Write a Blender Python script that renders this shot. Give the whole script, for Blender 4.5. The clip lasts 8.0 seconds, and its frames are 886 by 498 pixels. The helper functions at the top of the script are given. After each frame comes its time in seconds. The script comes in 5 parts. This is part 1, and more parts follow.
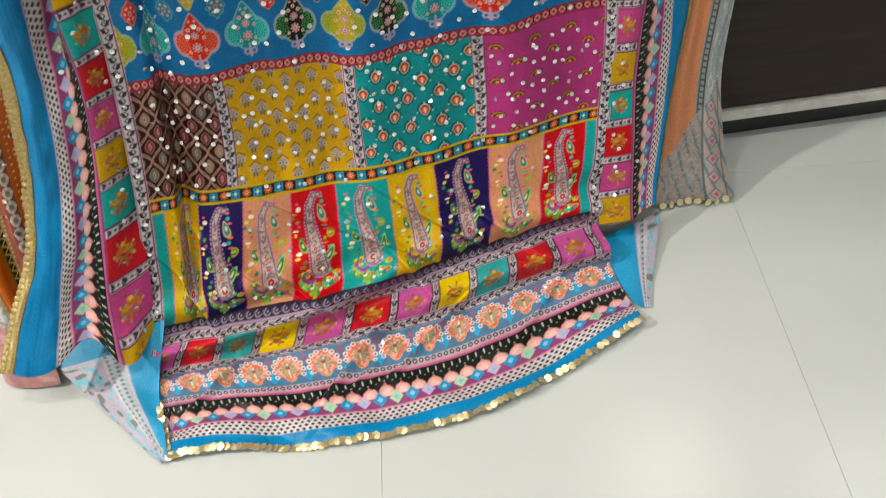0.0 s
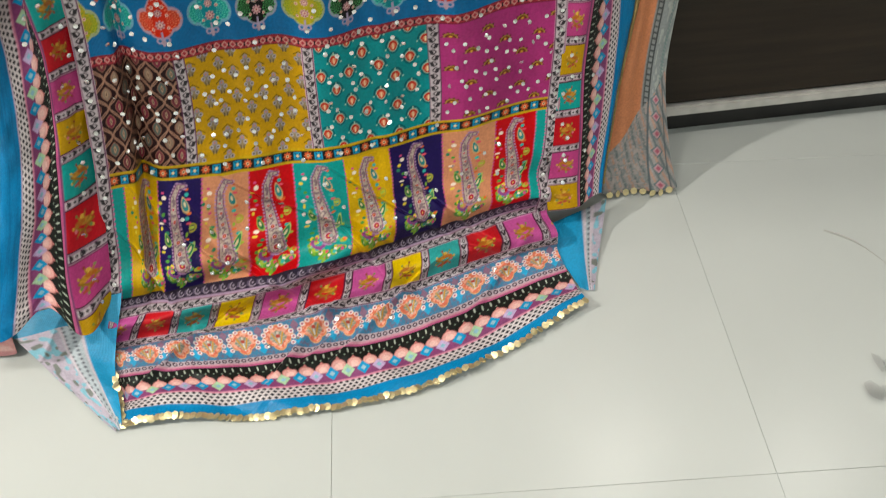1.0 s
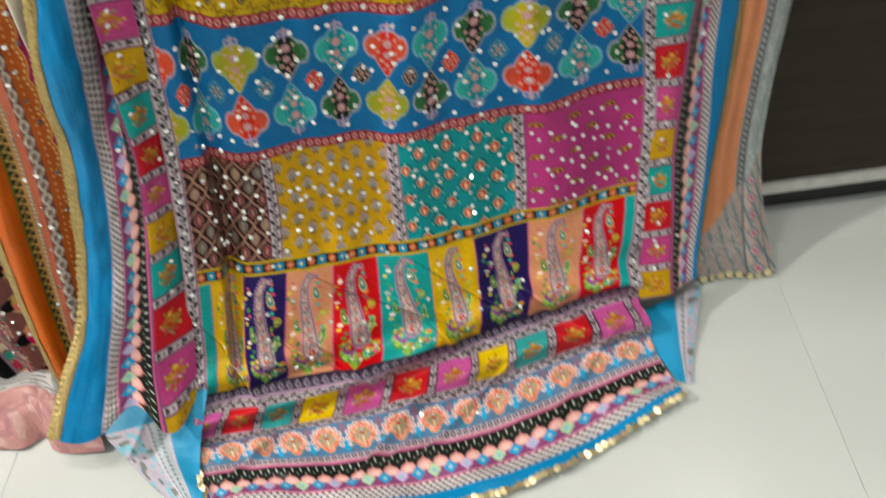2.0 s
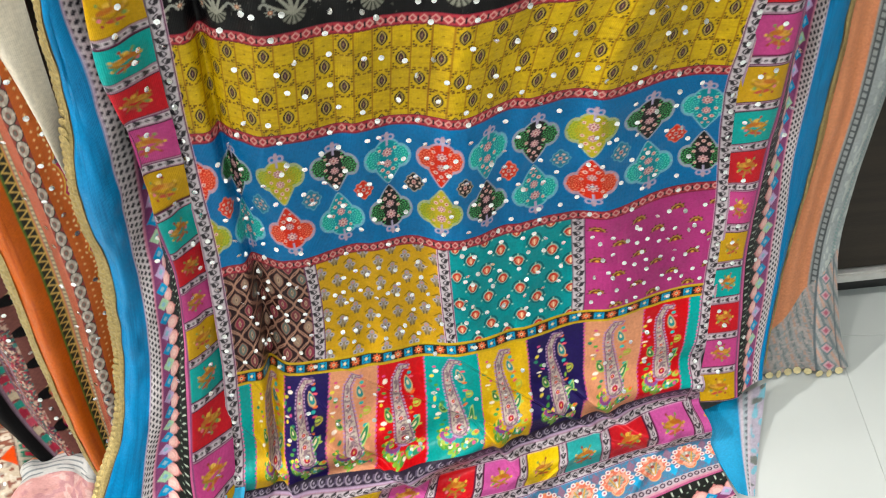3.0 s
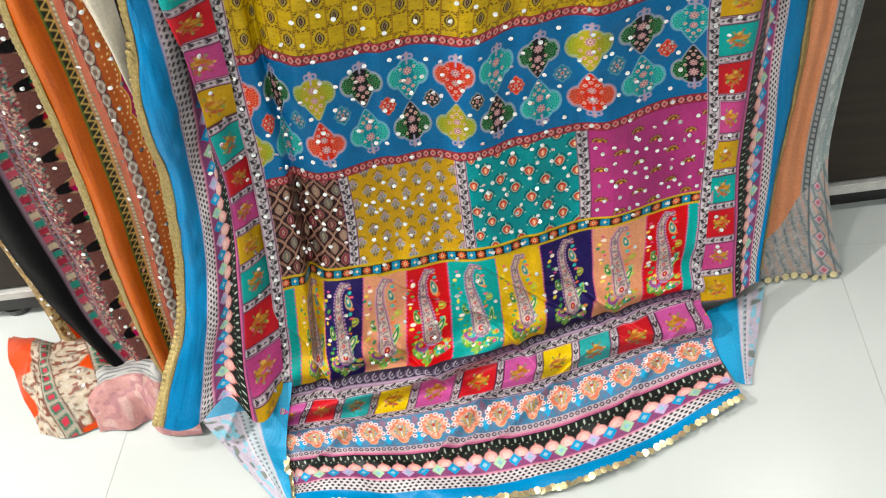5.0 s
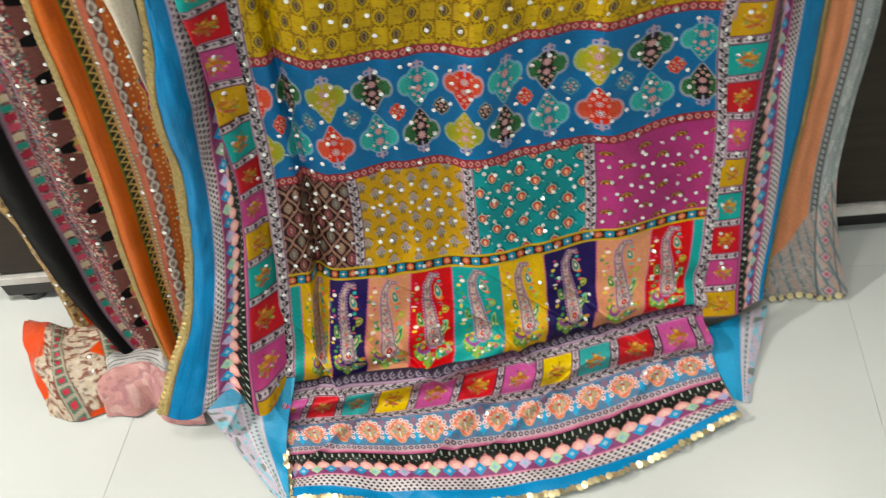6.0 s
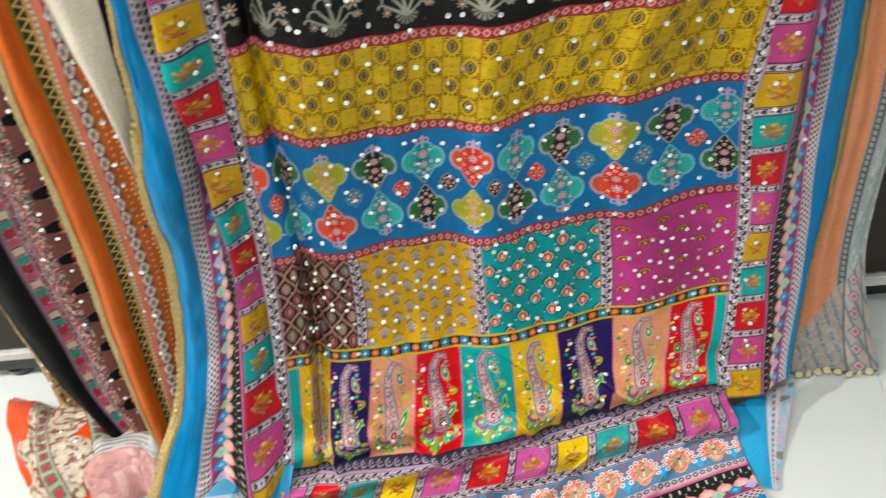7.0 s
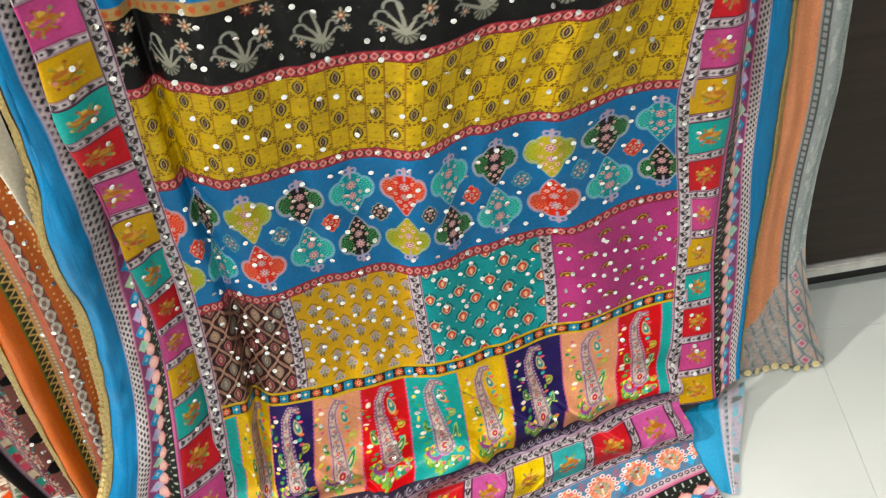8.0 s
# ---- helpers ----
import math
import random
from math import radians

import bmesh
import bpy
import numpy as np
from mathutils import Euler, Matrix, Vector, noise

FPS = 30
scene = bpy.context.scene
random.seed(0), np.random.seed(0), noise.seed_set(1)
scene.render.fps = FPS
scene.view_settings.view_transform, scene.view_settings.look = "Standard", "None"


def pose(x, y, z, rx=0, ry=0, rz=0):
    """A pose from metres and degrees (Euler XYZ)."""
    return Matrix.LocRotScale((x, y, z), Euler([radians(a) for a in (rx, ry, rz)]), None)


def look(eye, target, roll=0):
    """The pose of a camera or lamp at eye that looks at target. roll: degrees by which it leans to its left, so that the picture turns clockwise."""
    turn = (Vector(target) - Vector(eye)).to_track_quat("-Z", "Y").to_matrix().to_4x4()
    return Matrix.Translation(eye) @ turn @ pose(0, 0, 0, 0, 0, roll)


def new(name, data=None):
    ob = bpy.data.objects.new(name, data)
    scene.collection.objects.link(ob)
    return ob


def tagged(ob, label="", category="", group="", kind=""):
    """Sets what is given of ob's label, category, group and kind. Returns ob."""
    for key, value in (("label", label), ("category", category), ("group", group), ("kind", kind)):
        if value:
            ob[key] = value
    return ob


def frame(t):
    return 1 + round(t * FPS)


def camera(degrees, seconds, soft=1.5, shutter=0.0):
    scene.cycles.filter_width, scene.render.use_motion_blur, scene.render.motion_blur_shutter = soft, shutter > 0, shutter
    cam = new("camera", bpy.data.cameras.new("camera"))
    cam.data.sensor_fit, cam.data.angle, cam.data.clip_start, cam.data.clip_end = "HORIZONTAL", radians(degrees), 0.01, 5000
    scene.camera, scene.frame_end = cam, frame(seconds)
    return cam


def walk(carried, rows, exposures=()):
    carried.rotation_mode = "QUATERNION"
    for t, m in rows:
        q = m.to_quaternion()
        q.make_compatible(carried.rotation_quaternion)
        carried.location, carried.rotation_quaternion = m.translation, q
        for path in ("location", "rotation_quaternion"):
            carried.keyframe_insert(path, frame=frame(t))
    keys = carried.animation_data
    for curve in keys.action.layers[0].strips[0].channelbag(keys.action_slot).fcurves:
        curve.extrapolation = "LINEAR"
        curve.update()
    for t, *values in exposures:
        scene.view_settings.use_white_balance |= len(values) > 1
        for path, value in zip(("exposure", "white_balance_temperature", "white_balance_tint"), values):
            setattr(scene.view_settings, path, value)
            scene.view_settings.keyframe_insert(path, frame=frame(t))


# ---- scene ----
cam = camera(56.2, 8.0, 1.1, 0.4)
PATH = [
    (0, (0.17, 0.079, 1.031), (0.048, 1.369, -0.494), -3.3),
    (0.5, (0.168, 0.053, 1.047), (0.069, 1.297, -0.516), -1.8),
    (1, (0.189, 0.03, 1.048), (0.155, 1.321, -0.479), 0.9),
    (1.5, (0.18, 0.051, 1.059), (0.079, 1.395, -0.419), -3.0),
    (2, (0.169, 0.086, 1.054), (-0.048, 1.473, -0.371), -5.3),
    (2.2, (0.17, 0.112, 1.09), (-0.125, 1.582, -0.233), -5.5),
    (2.7, (0.152, 0.205, 1.118), (-0.160, 1.580, -0.285), -6.4),
    (3.3, (0.137, 0.27, 1.139), (-0.174, 1.575, -0.346), -7.1),
    (3.5, (0.139, 0.266, 1.141), (-0.159, 1.558, -0.356), -6.7),
    (4, (0.165, 0.221, 1.149), (-0.12, 1.512, -0.352), -7.3),
    (4.5, (0.191, 0.148, 1.167), (-0.152, 1.444, -0.317), -11.3),
    (4.7, (0.187, 0.111, 1.159), (-0.199, 1.395, -0.325), -12.0),
    (5.8, (0.226, 0.103, 1.176), (-0.197, 1.363, -0.319), -10.7),
    (6, (0.223, 0.106, 1.177), (-0.233, 1.366, -0.308), -10.6),
    (6.5, (0.193, 0.142, 1.18), (-0.364, 1.433, -0.243), -11.1),
    (7, (0.195, 0.192, 1.166), (-0.27, 1.519, -0.256), -10.6),
    (7.5, (0.204, 0.239, 1.16), (-0.124, 1.605, -0.263), -9.5),
    (8, (0.18, 0.261, 1.159), (-0.13, 1.6, -0.294), -10.4),
]
EXPOSURES = [(0.0, -0.36, 6500, 10), (1.0, -0.45, 6500, 10), (2.0, -0.35, 6450, 10), (3.3, 0.12, 6150, 10), (4.0, 0.12, 6150, 10), (4.7, 0.05, 6150, 10), (5.8, -0.3, 6450, 10), (6.5, -0.35, 6450, 10), (7.0, -0.05, 6200, 10), (7.5, 0.0, 6350, 10), (8.0, 0.02, 6450, 10)]
walk(cam, [(t, look(eye, target, roll)) for t, eye, target, roll in PATH], EXPOSURES)

# ---- light: ceiling lamps of a shop, some added as fill ----
E1, E2 = Vector((0.978, 0.208, 0.0)).normalized(), Vector((0.208, -0.978, 0.0)).normalized()   # along the counter, out from it


def spot(a, b, z):
    """World place from metres along the counter, out from it and up."""
    return E1 * a + E2 * b + Vector((0, 0, z))


world = bpy.data.worlds.new("world")
scene.world = world
world.use_nodes = True
world.node_tree.nodes["Background"].inputs[0].default_value = (0.9, 0.95, 1.0, 1)
world.node_tree.nodes["Background"].inputs[1].default_value = 0.03
CEIL = 2.75
WARM, COOL = (1.0, 0.965, 0.89), (0.86, 0.98, 1.0)
# Cool row and the pair at -0.15 are unseen fill, added to brighten cloth.
LAMPS = [(-2.6, -0.36, 145, WARM), (-0.9, 2.0, 11, COOL), (0.4, 2.0, 11, COOL), (1.7, 2.0, 11, COOL), (-0.75, -0.15, 20, WARM), (0.15, -0.15, 20, WARM),
         (1.37, -1.62, 9, WARM), (2.26, -1.42, 9, WARM)]   # along, out, watts, colour

# ---- materials ----


def lin(h):
    """Linear colour from a hex value."""
    c = [int(h[k:k + 2], 16) / 255 for k in (0, 2, 4)]
    return tuple(v / 12.92 if v <= 0.04045 else ((v + 0.055) / 1.055) ** 2.4 for v in c)


def material(name, base, rough=0.5, metal=0.0, vary=0.12, scale=30.0, bump=0.1, bump_scale=200.0, spec=0.5):
    m = bpy.data.materials.new(name)
    m.use_nodes = True
    t = m.node_tree
    n, l = t.nodes, t.links
    p = n["Principled BSDF"]
    co = n.new("ShaderNodeTexCoord")
    big = n.new("ShaderNodeTexNoise")
    big.inputs["Scale"].default_value = scale
    big.inputs["Detail"].default_value = 6
    l.new(co.outputs["Object"], big.inputs["Vector"])
    ramp = n.new("ShaderNodeMapRange")
    ramp.inputs[1].default_value, ramp.inputs[2].default_value = 0.3, 0.7
    ramp.inputs[3].default_value, ramp.inputs[4].default_value = 1 - vary, 1 + vary
    l.new(big.outputs["Fac"], ramp.inputs[0])
    mul = n.new("ShaderNodeVectorMath")
    mul.operation = "SCALE"
    mul.inputs[0].default_value = base
    l.new(ramp.outputs[0], mul.inputs["Scale"])
    l.new(mul.outputs[0], p.inputs["Base Color"])
    fine = n.new("ShaderNodeTexNoise")
    fine.inputs["Scale"].default_value = bump_scale
    fine.inputs["Detail"].default_value = 4
    l.new(co.outputs["Object"], fine.inputs["Vector"])
    bm = n.new("ShaderNodeBump")
    bm.inputs["Strength"].default_value = bump
    bm.inputs["Distance"].default_value = 0.002
    l.new(fine.outputs["Fac"], bm.inputs["Height"])
    l.new(bm.outputs[0], p.inputs["Normal"])
    p.inputs["Roughness"].default_value, p.inputs["Metallic"].default_value = rough, metal
    p.inputs["Specular IOR Level"].default_value = spec
    return m


def cloth_material(name, rough=0.55, sheen=0.15, spec=0.35):
    """Printed cloth: the dye from the 'dye' attribute, with thread grain and weave relief."""
    m = bpy.data.materials.new(name)
    m.use_nodes = True
    t = m.node_tree
    n, l = t.nodes, t.links
    p = n["Principled BSDF"]
    at = n.new("ShaderNodeAttribute")
    at.attribute_name = "dye"
    uv = n.new("ShaderNodeUVMap")
    no = n.new("ShaderNodeTexNoise")
    no.inputs["Scale"].default_value = 260.0
    no.inputs["Detail"].default_value = 3
    l.new(uv.outputs[0], no.inputs["Vector"])
    big = n.new("ShaderNodeTexNoise")
    big.inputs["Scale"].default_value = 14.0
    big.inputs["Detail"].default_value = 5
    l.new(uv.outputs[0], big.inputs["Vector"])
    add = n.new("ShaderNodeMath")
    l.new(no.outputs["Fac"], add.inputs[0])
    l.new(big.outputs["Fac"], add.inputs[1])
    mr = n.new("ShaderNodeMapRange")
    mr.inputs[1].default_value, mr.inputs[2].default_value = 0.6, 1.4
    mr.inputs[3].default_value, mr.inputs[4].default_value = 0.80, 1.20
    l.new(add.outputs[0], mr.inputs[0])
    mul = n.new("ShaderNodeVectorMath")
    mul.operation = "SCALE"
    l.new(at.outputs["Color"], mul.inputs[0])
    l.new(mr.outputs[0], mul.inputs["Scale"])
    l.new(mul.outputs[0], p.inputs["Base Color"])
    wave = n.new("ShaderNodeTexWave")
    wave.inputs["Scale"].default_value = 180.0
    wave.inputs["Distortion"].default_value = 1.5
    l.new(uv.outputs[0], wave.inputs["Vector"])
    su = n.new("ShaderNodeMath")
    l.new(wave.outputs["Fac"], su.inputs[0])
    l.new(no.outputs["Fac"], su.inputs[1])
    bm = n.new("ShaderNodeBump")
    bm.inputs["Strength"].default_value = 0.25
    bm.inputs["Distance"].default_value = 0.0006
    l.new(su.outputs[0], bm.inputs["Height"])
    l.new(bm.outputs[0], p.inputs["Normal"])
    p.inputs["Roughness"].default_value = rough
    p.inputs["Specular IOR Level"].default_value = spec
    p.inputs["Sheen Weight"].default_value = sheen
    p.inputs["Sheen Roughness"].default_value = 0.4
    return m


SILK = cloth_material("printed_silk", 0.32, 0.0, 0.17)
NET = cloth_material("printed_organza", 0.4, 0.04, 0.35)
MATTE = cloth_material("printed_cotton", 0.6, 0.0, 0.08)
GOLD = material("gold_lace", lin("a8935f"), 0.38, 0.75, 0.3, 300, 0.5, 900)
COIN = material("gold_sequin", lin("ecdcaa"), 0.36, 0.8, 0.15, 80, 0.1, 400)
MIRROR = material("mirror_sequin", (0.95, 0.95, 0.94), 0.22, 1.0, 0.06, 90, 0.25, 500)
TILE = material("glazed_tile", (0.59, 0.61, 0.585), 0.27, 0.0, 0.03, 2.5, 0.015, 9, 0.5)
GROUT = material("tile_grout", (0.62, 0.61, 0.57), 0.8, 0.0, 0.15, 60)
STRIP = material("aluminium_strip", (0.62, 0.6, 0.57), 0.42, 0.35, 0.1, 40, 0.05)
BLACK = material("black_plastic", (0.018, 0.017, 0.016), 0.45, 0.0, 0.2, 40)
PAINT = material("wall_paint", (0.50, 0.49, 0.46), 0.7, 0.0, 0.04, 3, 0.1, 90)
CEILING = material("ceiling_paint", (0.82, 0.82, 0.80), 0.8, 0.0, 0.03, 3, 0.1, 90)
LAMPGLASS = bpy.data.materials.new("lamp_diffuser")
LAMPGLASS.use_nodes = True
LAMPGLASS.node_tree.nodes["Principled BSDF"].inputs["Emission Color"].default_value = (1, 0.97, 0.92, 1)
LAMPGLASS.node_tree.nodes["Principled BSDF"].inputs["Emission Strength"].default_value = 3.0


def wood_material():
    m = material("dark_laminate", lin("2b2219"), 0.5, 0.0, 0.32, 4, 0.12, 60, 0.25)
    t = m.node_tree
    for q in t.nodes:
        if q.type == "TEX_NOISE":
            mp = t.nodes.new("ShaderNodeMapping")
            mp.inputs["Scale"].default_value = (1.0, 1.0, 14.0)
            t.links.new(t.nodes["Texture Coordinate"].outputs["Object"], mp.inputs[0])
            t.links.new(mp.outputs[0], q.inputs["Vector"])
    return m


WOOD = wood_material()

# ---- building helpers ----


def holder(name, place=(0, 0, 0), **tags):
    ob = new(name)
    ob.location = place
    return tagged(ob, **tags)


def part(name, bm, mat, parent=None, label=""):
    """Links a bmesh as one mesh object, under its thing."""
    me = bpy.data.meshes.new(name)
    bm.to_mesh(me)
    bm.free()
    me.materials.append(mat)
    ob = new(name, me)
    if parent is not None:
        ob.parent = parent
        up = parent
        shift = Vector()
        while up is not None:
            shift += up.location
            up = up.parent
        me.transform(Matrix.Translation(-shift))
    if label:
        tagged(ob, label)
    return ob


def box(bm, a0, a1, b0, b1, z0, z1, bevel=0.0):
    """A block in counter axes."""
    vs = [bm.verts.new(spot(a, b, z)) for z in (z0, z1) for a, b in ((a0, b0), (a1, b0), (a1, b1), (a0, b1))]
    fs = [bm.faces.new([vs[i] for i in q]) for q in ((0, 1, 2, 3), (4, 5, 6, 7), (0, 1, 5, 4), (1, 2, 6, 5), (2, 3, 7, 6), (3, 0, 4, 7))]
    bmesh.ops.recalc_face_normals(bm, faces=fs)
    if bevel:
        bmesh.ops.bevel(bm, geom=list({e for f in fs for e in f.edges}), offset=bevel, segments=2, affect="EDGES")
    return bm


def hermite(x, xs, ys):
    """Smooth curve through stations: x any array, xs (n,), ys (n, ...)."""
    xs, ys = np.asarray(xs, float), np.asarray(ys, float)
    d = np.gradient(ys, xs, axis=0) if len(xs) > 2 else np.repeat(((ys[-1] - ys[0]) / (xs[-1] - xs[0]))[None], 2, 0)
    k = np.clip(np.searchsorted(xs, x) - 1, 0, len(xs) - 2)
    h = xs[k + 1] - xs[k]
    s = (x - xs[k]) / h
    sh = s.shape + (1,) * (ys.ndim - 1)
    s, h = s.reshape(sh), h.reshape(sh)
    return ((2 * s**3 - 3 * s**2 + 1) * ys[k] + (s**3 - 2 * s**2 + s) * h * d[k] + (3 * s**2 - 2 * s**3) * ys[k + 1] + (s**3 - s**2) * h * d[k + 1])


def lattice_noise(x, y, seed=0):
    """Smooth value noise on arrays, 0 to 1."""
    xi, yi = np.floor(x).astype(np.int64), np.floor(y).astype(np.int64)
    fx, fy = x - xi, y - yi
    fx, fy = fx * fx * (3 - 2 * fx), fy * fy * (3 - 2 * fy)

    def h(i, j):
        v = (i * 374761393 + j * 668265263 + seed * 1442695) & 0x7FFFFFFF
        v = ((v ^ (v >> 13)) * 1274126177) & 0x7FFFFFFF
        return ((v ^ (v >> 16)) & 0xFFFF) / 65535.0
    return (h(xi, yi) * (1 - fx) + h(xi + 1, yi) * fx) * (1 - fy) + (h(xi, yi + 1) * (1 - fx) + h(xi + 1, yi + 1) * fx) * fy


def cellrand(i, j, seed=0):
    return lattice_noise(np.floor(i) + 0.0, np.floor(j) + 0.0, seed)


SHEETS = {}


def drape(name, parent, ws, surf, v0, v1, step, dye, mat, crease=None, label=""):
    """A sheet of cloth. surf(v) gives, for each v, the guides (len(v), len(ws), 3) in counter axes at the widths ws."""
    nu, nv = int((ws[-1] - ws[0]) / step) + 1, int((v1 - v0) / step) + 1
    u, v = np.linspace(ws[0], ws[-1], nu), np.linspace(v0, v1, nv)
    g = surf(v)
    pts = np.moveaxis(hermite(u, ws, np.moveaxis(g, 1, 0)), 0, 1)       # (nv, nu, 3)
    du, dv = np.gradient(pts, axis=1), np.gradient(pts, axis=0)
    nn = np.cross(du, dv)
    nn /= np.linalg.norm(nn, axis=2, keepdims=True) + 1e-12
    nn *= np.where(nn[..., 1:2] + 0.6 * nn[..., 2:3] < 0, -1, 1)
    U, V = np.meshgrid(u, v)
    if crease is not None:
        pts = pts + nn * crease(U, V)[..., None]
    pts[..., 2] = np.maximum(pts[..., 2], 0.003)
    SHEETS[name] = (u, v, pts, nn)
    wp = pts[..., 0:1] * np.array(E1) + pts[..., 1:2] * np.array(E2) + pts[..., 2:3] * np.array((0, 0, 1.0))
    wp = wp - np.array(parent.location)
    col = 0
    for ox, oy in ((-0.25, -0.25), (0.25, -0.25), (-0.25, 0.25), (0.25, 0.25)):
        col = col + dye(U + ox * step, V + oy * step)
    col = col / 4
    grey = col.mean(2, keepdims=True)
    col = np.clip(grey + (col - grey) * 1.08, 0.001, 1)
    me = bpy.data.meshes.new(name)
    idx = np.arange(nu * nv).reshape(nv, nu)
    q = np.stack([idx[:-1, :-1], idx[:-1, 1:], idx[1:, 1:], idx[1:, :-1]], -1).reshape(-1, 4)
    me.vertices.add(nu * nv)
    me.vertices.foreach_set("co", wp.astype(np.float32).ravel())
    me.loops.add(q.size)
    me.loops.foreach_set("vertex_index", q.astype(np.int32).ravel())
    me.polygons.add(len(q))
    me.polygons.foreach_set("loop_start", np.arange(0, q.size, 4, dtype=np.int32))
    me.update(calc_edges=True)
    me.polygons.foreach_set("use_smooth", np.ones(len(q), bool))
    ca = me.color_attributes.new("dye", "FLOAT_COLOR", "POINT")
    ca.data.foreach_set("color", np.concatenate([col, np.ones(col.shape[:2] + (1,))], -1).astype(np.float32).ravel())
    uvl = me.uv_layers.new(name="UVMap")
    uvl.data.foreach_set("uv", np.stack([U, V], -1).reshape(-1, 2)[q.ravel()].astype(np.float32).ravel())
    me.materials.append(mat)
    ob = new(name, me)
    ob.parent = parent
    if label:
        tagged(ob, label)
    return ob


def on_sheet(name, u, v, lift=0.0):
    """World place and normal on a sheet."""
    us, vs, pts, nn = SHEETS[name]
    i = int(np.clip(np.searchsorted(us, u), 1, len(us) - 2))
    j = int(np.clip(np.searchsorted(vs, v), 1, len(vs) - 2))
    n = nn[j, i]
    p = pts[j, i] + n * lift
    return spot(*p), (E1 * n[0] + E2 * n[1] + Vector((0, 0, n[2]))).normalized()


# ---- the prints ----


def sheet(x, c):
    return np.ones(x.shape + (3,)) * np.array(lin(c))


def put(C, mask, c):
    C[mask] = lin(c) if isinstance(c, str) else c


def pick(C, mask, idx, names):
    pal = np.array([lin(c) for c in names])
    k = np.mod(idx, len(names)).astype(int)
    C[mask] = pal[k][mask]


def disc(x, y, cx, cy, r):
    return (x - cx) ** 2 + (y - cy) ** 2 < r * r


def oval(x, y, cx, cy, rx, ry):
    return ((x - cx) / rx) ** 2 + ((y - cy) / ry) ** 2 < 1


def fold_cell(x, p, o=0.0):
    """Cell index and the offset from the cell's middle."""
    k = np.floor((x - o) / p)
    return k, x - o - (k + 0.5) * p


def leaf_strip(C, m, along, across, half):
    """Black leaf scroll on pale ground between purple lines; across runs -half..half."""
    put(C, m, "b9aeb2")
    k, s = fold_cell(along, 0.009)
    sg = np.where(np.mod(k, 2) == 0, 1, -1)
    put(C, m & (np.abs(across - sg * 0.35 * half - s * 0.35 * sg) < half * 0.27) & (np.abs(s) < 0.0034), "2e2a2e")
    put(C, m & (np.abs(across + sg * half * 0.3 * np.cos(s * 520)) < half * 0.12), "3a3438")
    put(C, m & (np.abs(across) > half * 0.74), "5d2f4d")
    put(C, m & (np.abs(across) > half * 0.9), "c8a5b5")


def red_band(C, m, along, across, half):
    put(C, m, "98303a")
    k, s = fold_cell(along, 0.011)
    put(C, m & (np.abs(s) + np.abs(across) < half * 0.75) & (np.abs(s) + np.abs(across) > half * 0.4), "c48c84")
    put(C, m & (np.abs(np.abs(s) - 0.0052) < 0.0008) & (np.abs(across) < half * 0.5), "2c1820")
    put(C, m & (np.abs(across) > half * 0.82), "6e1f2c")


def sprig(C, m, x, y, r, tint):
    """A small gold floral sprig round (0, 0) of the local axes."""
    sg = np.where(np.mod(tint, 2) < 1, 1.0, -1.0)
    xx = x * sg
    t, q = np.arctan2(y, xx), np.hypot(xx, y)
    put(C, m & (np.abs(y + 0.35 * r - 0.5 * np.abs(xx)) < 0.09 * r) & (np.abs(xx) < 0.85 * r), "8f6a24")
    put(C, m & oval(xx + 0.5 * y, y, 0.25 * r, 0.15 * r, 0.5 * r, 0.22 * r), "b8863a")
    put(C, m & oval(xx - 0.6 * y, y, -0.35 * r, 0.2 * r, 0.42 * r, 0.18 * r), "a8632c")
    put(C, m & (np.hypot(xx + 0.1 * r, y - 0.5 * r) < 0.24 * r * (0.75 + 0.25 * np.cos(5 * t))), "c9a24a")
    put(C, m & oval(xx, y + 0.2 * xx, 0.1 * r, -0.5 * r, 0.5 * r, 0.13 * r), "a84a3c")
    for n in range(7):
        ca, sa = math.cos(n * 0.9 + 0.4), math.sin(n * 0.9 + 0.4)
        put(C, m & disc(xx, y, 0.82 * r * ca, 0.80 * r * sa, 0.10 * r), ("c9a24a", "8f3a34", "6f8a4c")[n % 3])
        put(C, m & oval(xx * ca + y * sa, -xx * sa + y * ca, 0.55 * r, 0, 0.22 * r, 0.06 * r), "9c7430")
    put(C, m & disc(xx, y, 0.6 * r, -0.3 * r, 0.13 * r), "6f8a4c")
    put(C, m & disc(xx, y, -0.6 * r, -0.2 * r, 0.12 * r), "c8707c")


